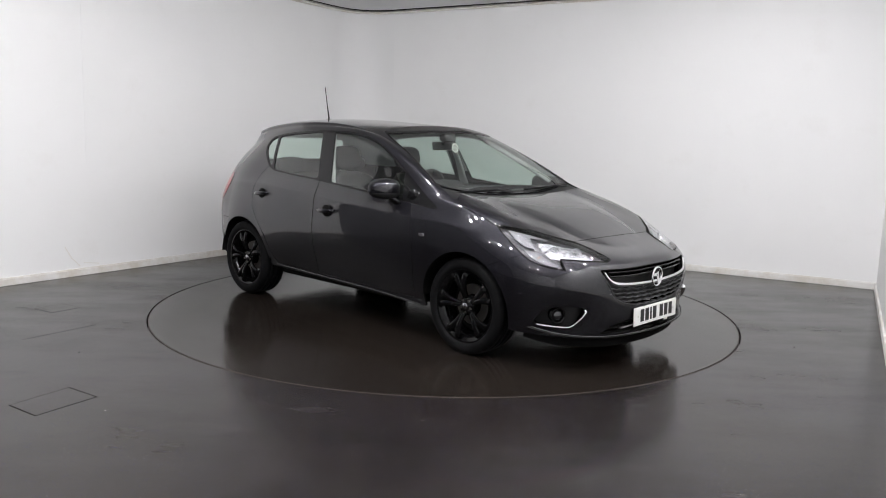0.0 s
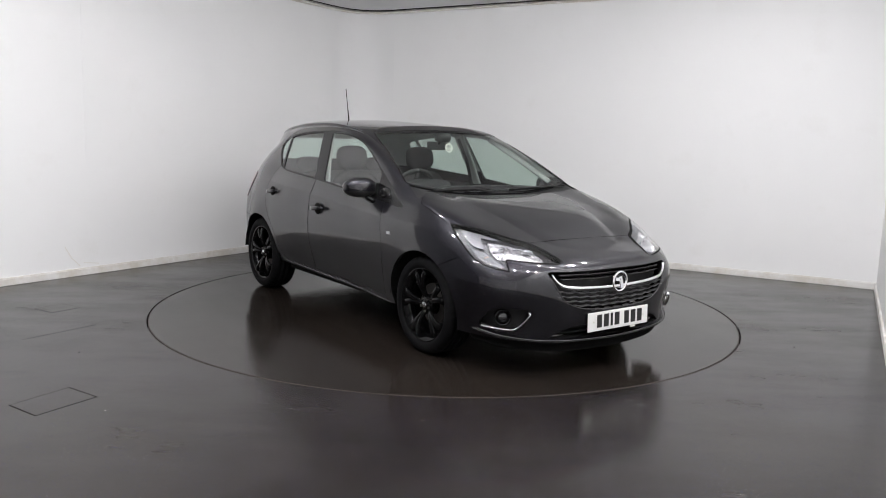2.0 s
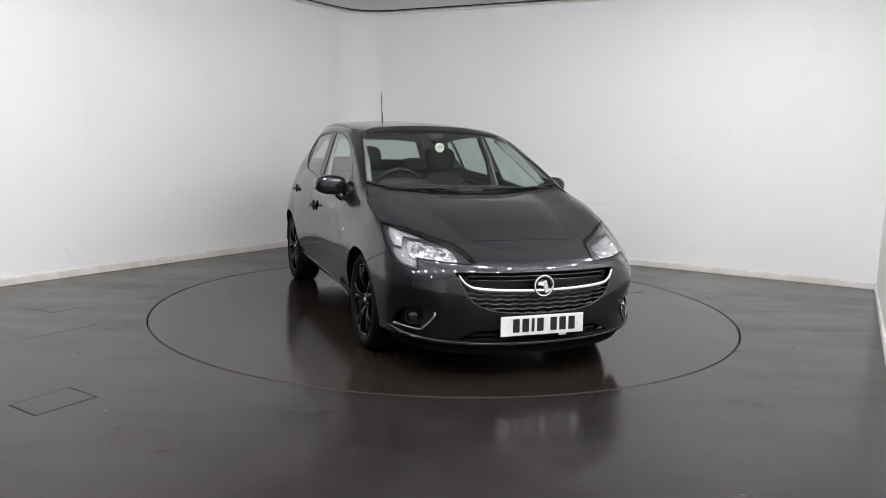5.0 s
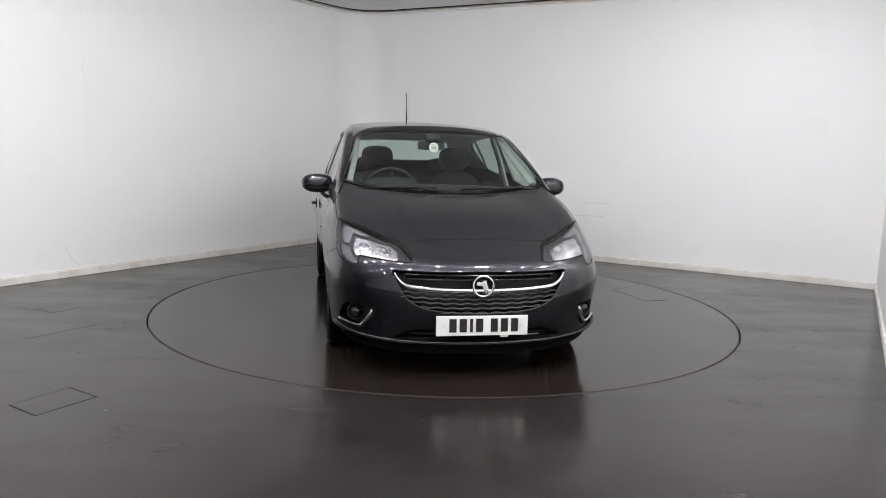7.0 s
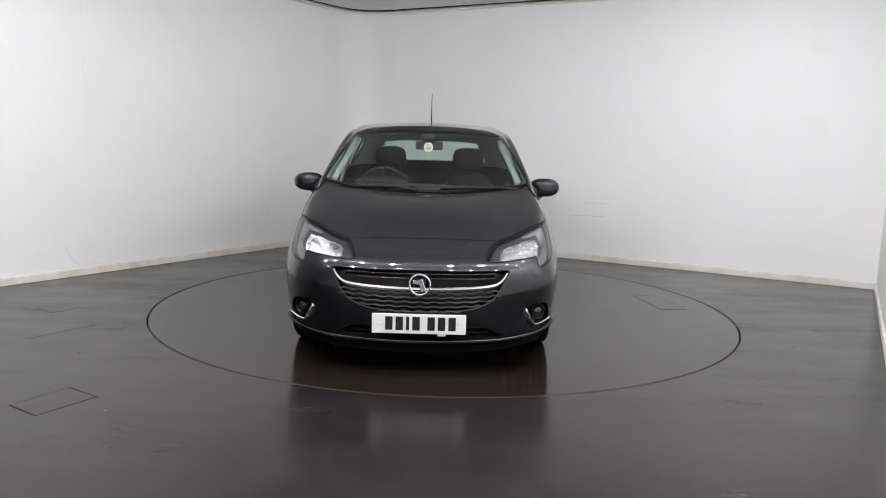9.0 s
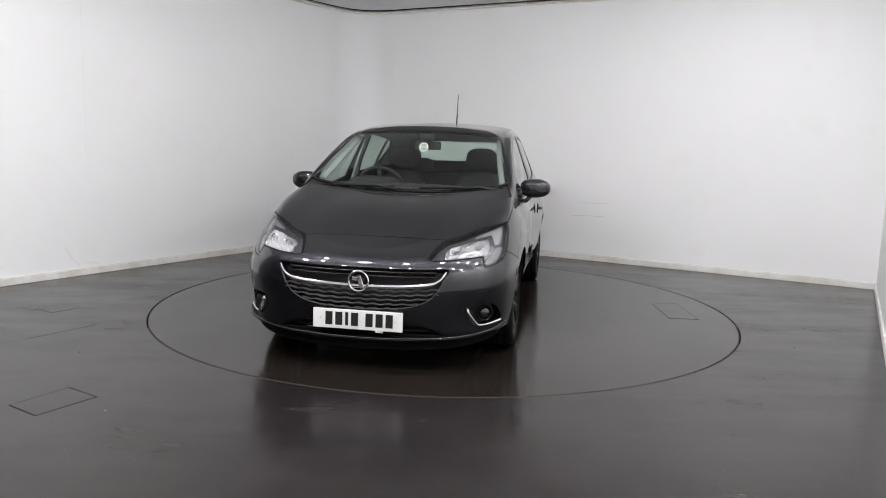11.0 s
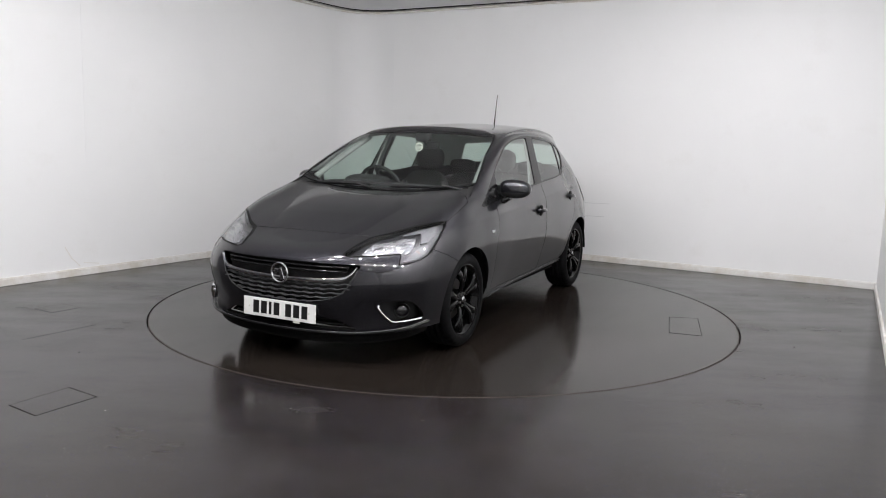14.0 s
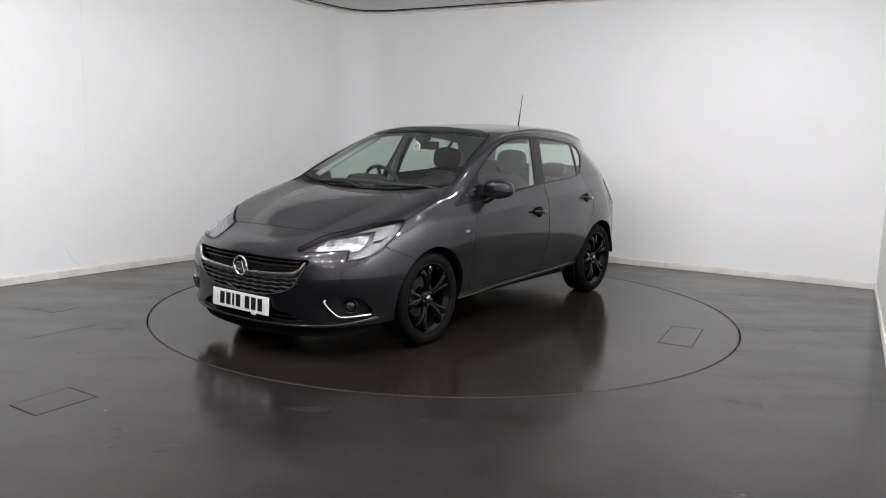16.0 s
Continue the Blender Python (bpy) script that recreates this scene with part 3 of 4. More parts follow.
AXLE_X, TYRE_R = 1.255, 0.312
WINDOW_LINE = smooth_outline([(.985, .905), (.705, .931), (.25, .968), (-.28, 1.017), (-.80, 1.052), (-.98, 1.085), (-1.10, 1.175), (-1.155, 1.255), (-1.115, 1.325), (-.975, 1.356), (-.73, 1.381), (-.38, 1.396), (-.1, 1.390), (.10, 1.364), (.28, 1.313), (.46, 1.222), (.65, 1.110), (.885, .972)])
LAMP_LINE = [(-.672, .850), (-.80, .844), (-.96, .826), (-1.20, .780), (-1.355, .754), (-1.50, .716), (-1.60, .684), (-1.65, .664), (-1.61, .652), (-1.522, .657), (-1.190, .674), (-1.226, .615), (-1.10, .624), (-1.0, .642), (-.903, .674), (-.793, .746), (-.700, .815)]
MAIN_LINE = [(-1.01, .776), (-1.14, .768), (-1.255, .750), (-1.36, .737), (-1.43, .718), (-1.50, .684), (-1.48, .675), (-1.20, .681), (-1.11, .689), (-1.045, .721)]
SIDE_LINE = [(-.768, .832), (-.935, .813), (-1.144, .779), (-1.05, .784), (-.958, .794), (-.958, .78), (-.985, .735), (-.90, .742), (-.815, .782)]
TURN_LINE = [(-.888, .727), (-1.005, .718), (-1.06, .688), (-1.178, .645), (-1.15, .638), (-1.03, .654), (-.93, .688)]
GRILLE_LINE = smooth_outline([(-.25, .613), (0, .614), (.25, .614), (.40, .615), (.495, .617), (.512, .602), (.470, .530), (.430, .468), (.374, .426), (.259, .395), (0, .381), (-.25, .395)])
FOG_LINE = smooth_outline([(-.985, .288), (-1.175, .272), (-1.290, .270), (-1.378, .330), (-1.405, .388), (-1.318, .405), (-1.146, .402), (-1.04, .365)])
DOOR_LINE = [(.738, 1.02), (.745, .97), (.791, .841), (.817, .707), (.823, .608), (.812, .42), (.790, .290), (-.280, .306), (-.276, .65), (-.264, .82), (-.268, 1.04)]
REAR_DOOR_LINE = [(-.268, 1.04), (-.264, .82), (-.276, .65), (-.280, .306), (-.80, .322), (-.87, .42), (-.935, .55), (-1.03, .66), (-1.10, .76), (-1.125, .90), (-1.10, 1.02), (-1.02, 1.10)]
TAIL_LINE = smooth_outline([(-1.585, .985), (-1.62, .87), (-1.68, .79), (-1.80, .785), (-1.86, .85), (-1.80, .97), (-1.66, 1.015)])
BONNET_LINE = [(1.797, -.2), (1.797, .2), (1.793, .36), (1.80, .47), (1.76, .62), (1.62, .755), (1.44, .788), (1.30, .793), (1.155, .788), (1.10, .745), (1.062, .69), (1.065, .5), (1.075, .25), (1.08, 0), (1.08, -.2)]


def slant(x, z, p, q):
    """Signed distance to the line from p to q, in side view: positive in front of it."""
    dx, dz = q[0] - p[0], q[1] - p[1]
    return ((x - p[0]) * dz - (z - p[1]) * dx) / math.hypot(dx, dz)


def cut_skin():
    k = Panels()
    gap = 0.0016
    arch_f = lambda x, y, z, u, v: np.where(y > 0.3, 0.362 - np.hypot(x - AXLE_X, z - 0.300), -1.0)
    arch_r = lambda x, y, z, u, v: np.where(y > 0.3, 0.352 - np.hypot(x + AXLE_X, z - 0.312), -1.0)
    k.cut("open", arch_f)
    k.cut("open", arch_r)
    # glass, each with a black seal round it
    screen = lambda x, y, z, u, v: np.minimum(np.minimum((v - 6.04) * 0.33, (7.95 - v) * 0.25), (4.82 - u) * 0.075)
    k.cut("screen_seal", lambda *a: screen(*a) + 0.014)
    k.cut("windscreen", lambda *a: screen(*a) - 0.010, ("screen_seal",))
    hatch = lambda x, y, z, u, v: np.minimum(np.minimum((v - 4.75) * 0.13, (6.75 - v) * 0.10), (u - 10.05) * 0.25)
    k.cut("hatch_seal", lambda *a: hatch(*a) + 0.012)
    k.cut("rear_window", hatch, ("hatch_seal",))
    side = lambda x, y, z, u, v: np.where((y > 0.5) & (u > 3.5), poly_field(x, z, WINDOW_LINE), -1.0)
    k.cut("side_seal", side)
    inner = lambda x, y, z, u, v: side(x, y, z, u, v) - 0.014
    k.cut("front_glass", lambda x, y, z, u, v: np.minimum(inner(x, y, z, u, v), np.minimum(slant(x, z, (-.135, 1.0), (-.265, 1.39)), slant(x, z, (.665, .92), (.600, 1.15)) * -1)), ("side_seal",))
    k.cut("rear_glass", lambda x, y, z, u, v: np.minimum(inner(x, y, z, u, v), np.minimum(-slant(x, z, (-.290, 1.0), (-.415, 1.39)), slant(x, z, (-.925, 1.05), (-1.000, 1.36)))), ("side_seal",))
    k.cut("quarter_glass", lambda x, y, z, u, v: np.minimum(inner(x, y, z, u, v), -slant(x, z, (-.955, 1.05), (-1.030, 1.36))), ("side_seal",))
    # lamps and openings
    lamp = lambda x, y, z, u, v: np.where(x > 1.2, poly_field((y - x) * 0.75, z, [(q * 0.75, h) for q, h in LAMP_LINE]), -1.0)
    k.cut("lamp_edge", lambda *a: lamp(*a))
    k.cut("lamp", lambda *a: lamp(*a) - 0.0055, ("lamp_edge",))
    lens = lambda x, y, z, u, v, line: np.where(x > 1.2, poly_field((y - x) * 0.75, z, [(q * 0.75, h) for q, h in line]), -1.0)
    for name, line in (("lamp_main", MAIN_LINE), ("lamp_side", SIDE_LINE), ("lamp_turn", TURN_LINE)):
        k.cut(name, lambda *a, line=line: lens(*a, line), ("lamp",))
    k.cut("grille", lambda x, y, z, u, v: np.where(x > 1.7, poly_field(y, z, GRILLE_LINE), -1.0))
    k.cut("intake", lambda x, y, z, u, v: np.where(x > 1.7, poly_field(y, z, [(-.2, .302), (.255, .302), (.335, .294), (.41, .272), (.50, .226), (-.2, .226)]), -1.0))
    k.cut("fog", lambda x, y, z, u, v: np.where(x > 1.5, poly_field((y - x) * 0.8, z, FOG_LINE * np.array([0.8, 1])), -1.0))
    k.cut("tail_lamp", lambda x, y, z, u, v: np.where((y > 0.45) & (x < -1.3), poly_field(x, z, TAIL_LINE), -1.0))
    # panels, each with a narrow gap round it
    for name, field in (
        ("bonnet", lambda x, y, z, u, v: np.where(v > 3.1, poly_field(x, y, BONNET_LINE), -1.0)),
        ("cowl", lambda x, y, z, u, v: np.where((x > 0.7) & (v > 4.8), np.minimum(np.minimum((6.2 - v) * 0.33, 1.10 - x), (4.5 - u) * 0.1), -1.0)),
        ("bumper", lambda x, y, z, u, v: np.where(x > 0.9, poly_field(y - x, z, [(-.45, .1), (-.55, .56), (-.60, .606), (-.724, .651), (-.84, .683), (-.95, .72), (-.95, .95), (-2.4, .95), (-2.4, .1)]), -1.0)),
        ("front_door", lambda x, y, z, u, v: np.where((y > 0.5) & (v < 5.2), poly_field(x, z, DOOR_LINE), -1.0)),
        ("rear_door", lambda x, y, z, u, v: np.where((y > 0.5) & (v < 5.4), poly_field(x, z, REAR_DOOR_LINE), -1.0)),
        ("rear_bumper", lambda x, y, z, u, v: np.where(x < -1.2, np.minimum(0.64 - z, -1.47 - x + (z - .5) * .1), -1.0)),
        ("tailgate", lambda x, y, z, u, v: np.where(x < -1.2, np.minimum((u - 9.75) * 0.25, np.minimum(z - 0.645, (8.0 - v) * 0.1)), -1.0)),
    ):
        k.cut(name + "_gap", field)
        k.cut(name, lambda *a, fn=field: fn(*a) - 2 * gap, (name + "_gap",))
    return k


# ---- car parts ----
def mirrored(bm):
    bmesh.ops.scale(bm, vec=(1, -1, 1), verts=bm.verts)
    bmesh.ops.reverse_faces(bm, faces=bm.faces)
    return bm


def ribbon(bm, path, ups, width, depth):
    """A bar of rounded flat section along a path; ups: the direction of its width at each place."""
    pts = [Vector(p) for p in path]
    n = len(pts)
    rings = []
    for i, p in enumerate(pts):
        t = (pts[min(i + 1, n - 1)] - pts[max(i - 1, 0)]).normalized()
        up = Vector(ups[i] if isinstance(ups, list) else ups).normalized()
        out = t.cross(up).normalized()
        up = out.cross(t).normalized()
        w = width[i] if isinstance(width, list) else width
        ring = []
        for k in range(10):
            a = 2 * math.pi * (k + 0.5) / 10
            c, s = math.cos(a), math.sin(a)
            ring.append(bm.verts.new(p + up * (math.copysign(abs(c) ** 0.6, c) * w / 2) + out * (math.copysign(abs(s) ** 0.6, s) * depth / 2)))
        rings.append(ring)
    for a, b in zip(rings, rings[1:]):
        for k in range(10):
            bm.faces.new((a[k], a[(k + 1) % 10], b[(k + 1) % 10], b[k]))
    bm.faces.new(rings[0])
    bm.faces.new(rings[-1])
    bmesh.ops.recalc_face_normals(bm, faces=bm.faces)


def curve_pts(pts, n=8):
    """An open smooth path through points."""
    p = np.asarray(pts, float)
    p = np.concatenate([2 * p[:1] - p[1:2], p, 2 * p[-1:] - p[-2:-1]])
    out = []
    for i in range(1, len(p) - 2):
        a, b, c, d = p[i - 1], p[i], p[i + 1], p[i + 2]
        for s in np.linspace(0, 1, n, endpoint=False):
            out.append(0.5 * (2 * b + (c - a) * s + (2 * a - 5 * b + 4 * c - d) * s**2 + (3 * b - a - 3 * c + d) * s**3))
    out.append(p[-2])
    return [tuple(q) for q in out]


def blob(bm, size, at, power=2.6, nu=20, nv=14, turn=None):
    """A rounded cushion: a superellipsoid."""
    e = 2 / power
    f = lambda w: math.copysign(abs(w) ** e, w)
    rows = []
    for j in range(nv + 1):
        b = -math.pi / 2 + math.pi * j / nv
        ring = []
        for i in range(nu):
            a = 2 * math.pi * i / nu
            p = Vector((f(math.cos(b)) * f(math.cos(a)) * size[0] / 2, f(math.cos(b)) * f(math.sin(a)) * size[1] / 2, f(math.sin(b)) * size[2] / 2))
            if turn is not None:
                p = turn.to_3x3() @ p
            ring.append(bm.verts.new(p + Vector(at)))
        rows.append(ring)
    for r, s in zip(rows, rows[1:]):
        for i in range(nu):
            j = (i + 1) % nu
            bm.faces.new((r[i], r[j], s[j], s[i]))
    bmesh.ops.remove_doubles(bm, verts=bm.verts, dist=1e-5)
    bmesh.ops.recalc_face_normals(bm, faces=bm.faces)


def front_x(y, z):
    """How far forward the nose reaches, at a place seen from ahead."""
    best, d0 = 2.1, 9
    for p in NOSE:
        d = (p[1] - abs(y)) ** 2 + (p[2] - z) ** 2
        if d < d0:
            best, d0 = p[0], d
    return best


NOSE = [p for p in skin(10, 8)[0].reshape(-1, 3).tolist() if p[0] > 1.4 and p[2] < 0.75]


def wheel(car, side, x):
    s = side
    at = pose(x, 0.735 * s, TYRE_R, 0, 0, 0 if s > 0 else 180)
    bm = bmesh.new()
    # barrel and lip of the rim, outer face towards +y
    lathe(bm, [(.195, -.09), (.205, -.085), (.192, -.05), (.190, .06), (.206, .082), (.226, .090), (.235, .098), (.237, .090), (.226, .07), (.205, -.02), (.205, -.085)], 64, "Y")
    rim = part("wheel", bm, RIM_BLACK, car, "gloss black alloy wheel with five split spokes", True, at)
    bm = bmesh.new()
    prof = [(.218, -.085), (.235, -.098), (.262, -.107), (.288, -.104), (.303, -.094), (.3105, -.078), (.312, -.052), (.305, -.050), (.305, -.044), (.312, -.042), (.312, -.004), (.305, -.002), (.305, .004), (.312, .006), (.312, .042), (.305, .044), (.305, .050), (.312, .052), (.3105, .078), (.303, .094), (.288, .104), (.262, .108), (.246, .106), (.236, .096), (.224, .086)]
    seg = 144
    rings = []
    for k, (r, a) in enumerate(prof):
        ring = []
        for i in range(seg):
            w = 2 * math.pi * i / seg
            rr = r - (0.005 if abs(a) > 0.06 and r > 0.300 and i % 4 == 0 else 0)
            ring.append(bm.verts.new((rr * math.cos(w), a, rr * math.sin(w))))
        rings.append(ring)
    for a, b in zip(rings, rings[1:]):
        for i in range(seg):
            j = (i + 1) % seg
            bm.faces.new((a[i], a[j], b[j], b[i]))
    bmesh.ops.recalc_face_normals(bm, faces=bm.faces)
    part("tyre", bm, RUBBER, rim, "black rubber tyre", True)
    # five split spokes
    first = None
    for n in range(5):
        if first is None:
            bm = bmesh.new()
            for lean in (-1, 1):
                path, ups, wid = [], [], []
                for i in range(7):
                    q = i / 6
                    r = 0.045 + q * 0.172
                    ang = lean * (0.10 - 0.06 * q + 0.19 * q * q)
                    path.append((r * math.sin(ang), 0.062 + 0.030 * math.sin(q * 2.2), r * math.cos(ang)))
                    ups.append((math.cos(ang), 0, -math.sin(ang)))
                    wid.append(0.026 + 0.020 * q)
                ribbon(bm, path, ups, wid, 0.022)
            me = mesh_of("spoke", bm, RIM_BLACK, True)
            first = me
        sp = new("spoke", first)
        sp.parent = rim
        sp.matrix_basis = Matrix.Rotation(2 * math.pi * n / 5 + 0.2, 4, "Y")
    bm = bmesh.new()
    lathe(bm, [(.0005, .084), (.022, .084), (.030, .080), (.058, .070), (.064, .055), (.064, .0), (.0005, .0)], 32, "Y")
    part("hub", bm, RIM_BLACK, rim, "", True)
    bm = bmesh.new()
    lathe(bm, [(.0005, .090), (.017, .089), (.021, .086), (.021, .080)], 24, "Y")
    part("hub_cap", bm, SATIN, rim, "small silver hub cap", True)
    bolt = None
    for n in range(5):
        if bolt is None:
            bm = bmesh.new()
            cyl(bm, .0085, .0075, .014, (0, .077, .042), "Y", 8)
            bolt = mesh_of("wheel_bolt", bm, STEEL)
        b = new("wheel_bolt", bolt)
        b.parent = rim
        b.matrix_basis = Matrix.Rotation(2 * math.pi * (n + 0.5) / 5, 4, "Y")
    bm = bmesh.new()
    lathe(bm, [(.07, .012), (.132, .012), (.132, -.010), (.07, -.010), (.07, .012)], 48, "Y")
    part("brake_disc", bm, STEEL, rim, "dull steel brake disc")
    bm = bmesh.new()
    lathe(bm, [(.06, -.03), (.185, -.03), (.185, -.04), (.06, -.04)], 32, "Y")
    part("backing_plate", bm, SHELL_DARK, rim)
    return rim


def headlight(car, k, s):
    whole = ("lamp", "lamp_main", "lamp_side", "lamp_turn")
    lens = part("headlight", k.mesh(whole, s, 0.0005, 0.0), CLEAR, car, "clear headlight lens over chrome reflectors", True)
    lens.visible_shadow = False
    part("bezel", k.mesh(("lamp_edge",), s, 0.001, 0.03), [SHELL_DARK, SHELL_DARK], lens, "black lamp surround", True)
    part("bucket", k.mesh(whole + ("lamp_edge",), s, -0.030, 0.0), LAMP_HOUSING, lens, "dark grey lamp housing", True)
    rnd = random.Random(11)
    for region, name, depth, rough, m in (("lamp_main", "beam_reflector", 0.026, 0.006, LAMP_CHROME), ("lamp_side", "sidelight_reflector", 0.018, 0.0012, LAMP_SILVER), ("lamp_turn", "indicator_reflector", 0.020, 0.0014, LAMP_SILVER)):
        bm = k.mesh((region,), s, -depth, 0.012)
        mid = sum((v.co for v in bm.verts), Vector()) / len(bm.verts)
        for v in bm.verts:
            v.co += Vector((0.85, 0.45 * s, 0.2)) * rnd.uniform(-rough, rough * 0.6)
        part(name, bm, [m, m], lens, "faceted silver reflector")
        spots = [mid + Vector((-.035, .055 * s, .006)), mid + Vector((.040, -.070 * s, -.010))] if region == "lamp_main" else [mid]
        for n, c in enumerate(spots):
            bm = bmesh.new()
            r = 0.040 if region == "lamp_main" else 0.018
            lathe(bm, [(r * 0.45, -.012), (r * 0.9, -.002), (r, .006), (r * 0.96, .008), (r * 0.86, .0), (r * 0.3, -.010)], 28, "X", (0, 0, 0))
            blob(bm, (r * 0.7, r * 0.5, r * 0.5), (-.006, 0, 0), 2.0, 12, 8)
            at = Matrix.Translation(c - Vector((0.012, 0.006 * s, 0))) @ Matrix.Rotation(radians(28 * s), 4, "Z")
            part("bulb" if region != "lamp_turn" else "indicator_bulb", bm, CHROME if region != "lamp_turn" else AMBER, lens, "round lamp bulb and ring" if region != "lamp_turn" else "amber indicator bulb", True, at)


def grille(car, k):
    back = part("grille", k.mesh(("grille",), 0, -0.055, 0.0), BLACK_PLASTIC, car, "black front grille with wavy slats and a chrome bar", True)
    # wavy slats below the chrome bar, each a strip following the bow of the nose
    for row in range(5):
        z = 0.500 - row * 0.0255
        half = 0.468 - row * 0.006 - (0.0 if row < 2 else (row - 1) ** 1.75 * 0.031)
        path = []
        n = 90
        for i in range(n + 1):
            y = -half + 2 * half * i / n
            sag = 0.020 * (1 - (y / 0.5) ** 2)
            w = y / 0.085
            wave = abs((w % 1.0) * 2 - 1)
            wave = min(max((wave - 0.25) * 2, 0), 1)
            path.append((front_x(y, z) - 0.012, y, z - sag + 0.0055 * wave))
        xs = np.array([p[0] for p in path])
        xs = np.convolve(np.pad(xs, 5, mode="edge"), np.ones(11) / 11, mode="valid")
        bm = bmesh.new()
        ribbon(bm, [(x, p[1], p[2]) for x, p in zip(xs, path)], (0, 0, 1), 0.0065, 0.026)
        part("slat", bm, SLAT, back, "", True)
    for row, z in enumerate((0.600, 0.575)):
        half = 0.44 - row * 0.01
        path = [(front_x(y, z) - 0.022 - row * 0.004, y, z - 0.006 * (1 - (y / 0.5) ** 2)) for y in np.linspace(-half, half, 40)]
        bm = bmesh.new()
        ribbon(bm, path, (0.25, 0, 1), 0.010, 0.04)
        part("upper_slat", bm, BLACK_GLOSS, back, "", True)
    # chrome bar: rises at both ends
    ends = [(-.497, .603), (-.478, .572), (-.452, .547), (-.40, .528), (-.25, .515), (0, .508), (.25, .515), (.40, .528), (.452, .547), (.478, .572), (.497, .603)]
    path = curve_pts([(front_x(y, z) + 0.004, y, z) for y, z in ends], 6)
    xs = np.convolve(np.pad(np.array([p[0] for p in path]), 4, mode="edge"), np.ones(9) / 9, mode="valid")
    wid = [0.010 + 0.015 * min(1, (0.505 - abs(p[1])) / 0.10) for p in path]
    bm = bmesh.new()
    ribbon(bm, [(x, p[1], p[2]) for x, p in zip(xs, path)], [(0, -p[1] * 0.9 * (abs(p[1]) > 0.38), 1) for p in path], wid, 0.022)
    part("chrome_bar", bm, CHROME, back, "bright chrome bar", True)
    # thin bright line along the bowl of the grille
    ends = [(-.50, .585), (-.468, .520), (-.43, .463), (-.374, .424), (-.259, .393), (0, .379), (.259, .393), (.374, .424), (.43, .463), (.468, .520), (.50, .585)]
    path = curve_pts([(front_x(y, z) + 0.001, y, z) for y, z in ends], 6)
    bm = bmesh.new()
    ribbon(bm, path, (1, 0, 0), 0.008, 0.005)
    part("lower_trim", bm, SLAT, back, "thin grey trim line", True)
    # round emblem: a plain ring with a plain tilted bar
    bm = bmesh.new()
    lathe(bm, [(.050, .0), (.060, .004), (.066, .014), (.062, .021), (.054, .020), (.050, .012), (.050, .0)], 48, "X", (2.118, 0, .536))
    emblem = part("emblem", bm, CHROME, car, "round chrome emblem with a plain shape", True)
    bm = bmesh.new()
    lathe(bm, [(.0005, .010), (.052, .008), (.052, .0)], 40, "X", (2.118, 0, .536))
    part("emblem_disc", bm, BLACK_GLOSS, emblem, "black disc", True)
    bm = bmesh.new()
    box(bm, (.010, .030, .076), (2.131, .012, .530), .004, Matrix.Rotation(radians(18), 4, "X"))
    box(bm, (.010, .046, .024), (2.131, -.016, .548), .004, Matrix.Rotation(radians(-8), 4, "X"))
    part("emblem_shape", bm, CHROME, emblem, "plain chrome shape")
    part("lower_intake", k.mesh(("intake",), 0, -0.045, 0.0), SHELL_DARK, car, "black lower air intake", True)
    bm = bmesh.new()
    for z in (.282, .252):
        path = [(front_x(y, z) - 0.03, y, z) for y in np.linspace(-.40, .40, 30)]
        ribbon(bm, path, (0, 0, 1), 0.008, 0.02)
    part("intake_slats", bm, BLACK_PLASTIC, car, "", True)


def number_plate(car):
    at = pose(2.138, 0, .311, 0, -2, 0)
    bm = bmesh.new()
    box(bm, (.006, .535, .114), (0, 0, 0), .0025)
    plate = part("number_plate", bm, PLATE_WHITE, car, "white number plate with black bars", False, at)
    y = -.192
    for i in range(7):
        w = .018 if i == 2 else .042
        bm = bmesh.new()
        box(bm, (.0022, w, .077), (.0036, y + w / 2, .002), .0)
        part("print_bar", bm, PRINT_BLACK, plate)
        y += w + (.044 if i == 3 else .0175)
    for yy in (-.222, .222):
        bm = bmesh.new()
        cyl(bm, .006, .005, .004, (.004, yy, 0), "X", 12)
        part("screw_cap", bm, PAPER, plate)
    bm = bmesh.new()
    box(bm, (.004, .046, .014), (.002, .130, -.061), .001)
    part("tab", bm, PAPER, plate, "small white tab")
    bm = bmesh.new()
    box(bm, (.02, .40, .05), (-.018, 0, -.02), .004)
    part("plinth", bm, BLACK_PLASTIC, plate)


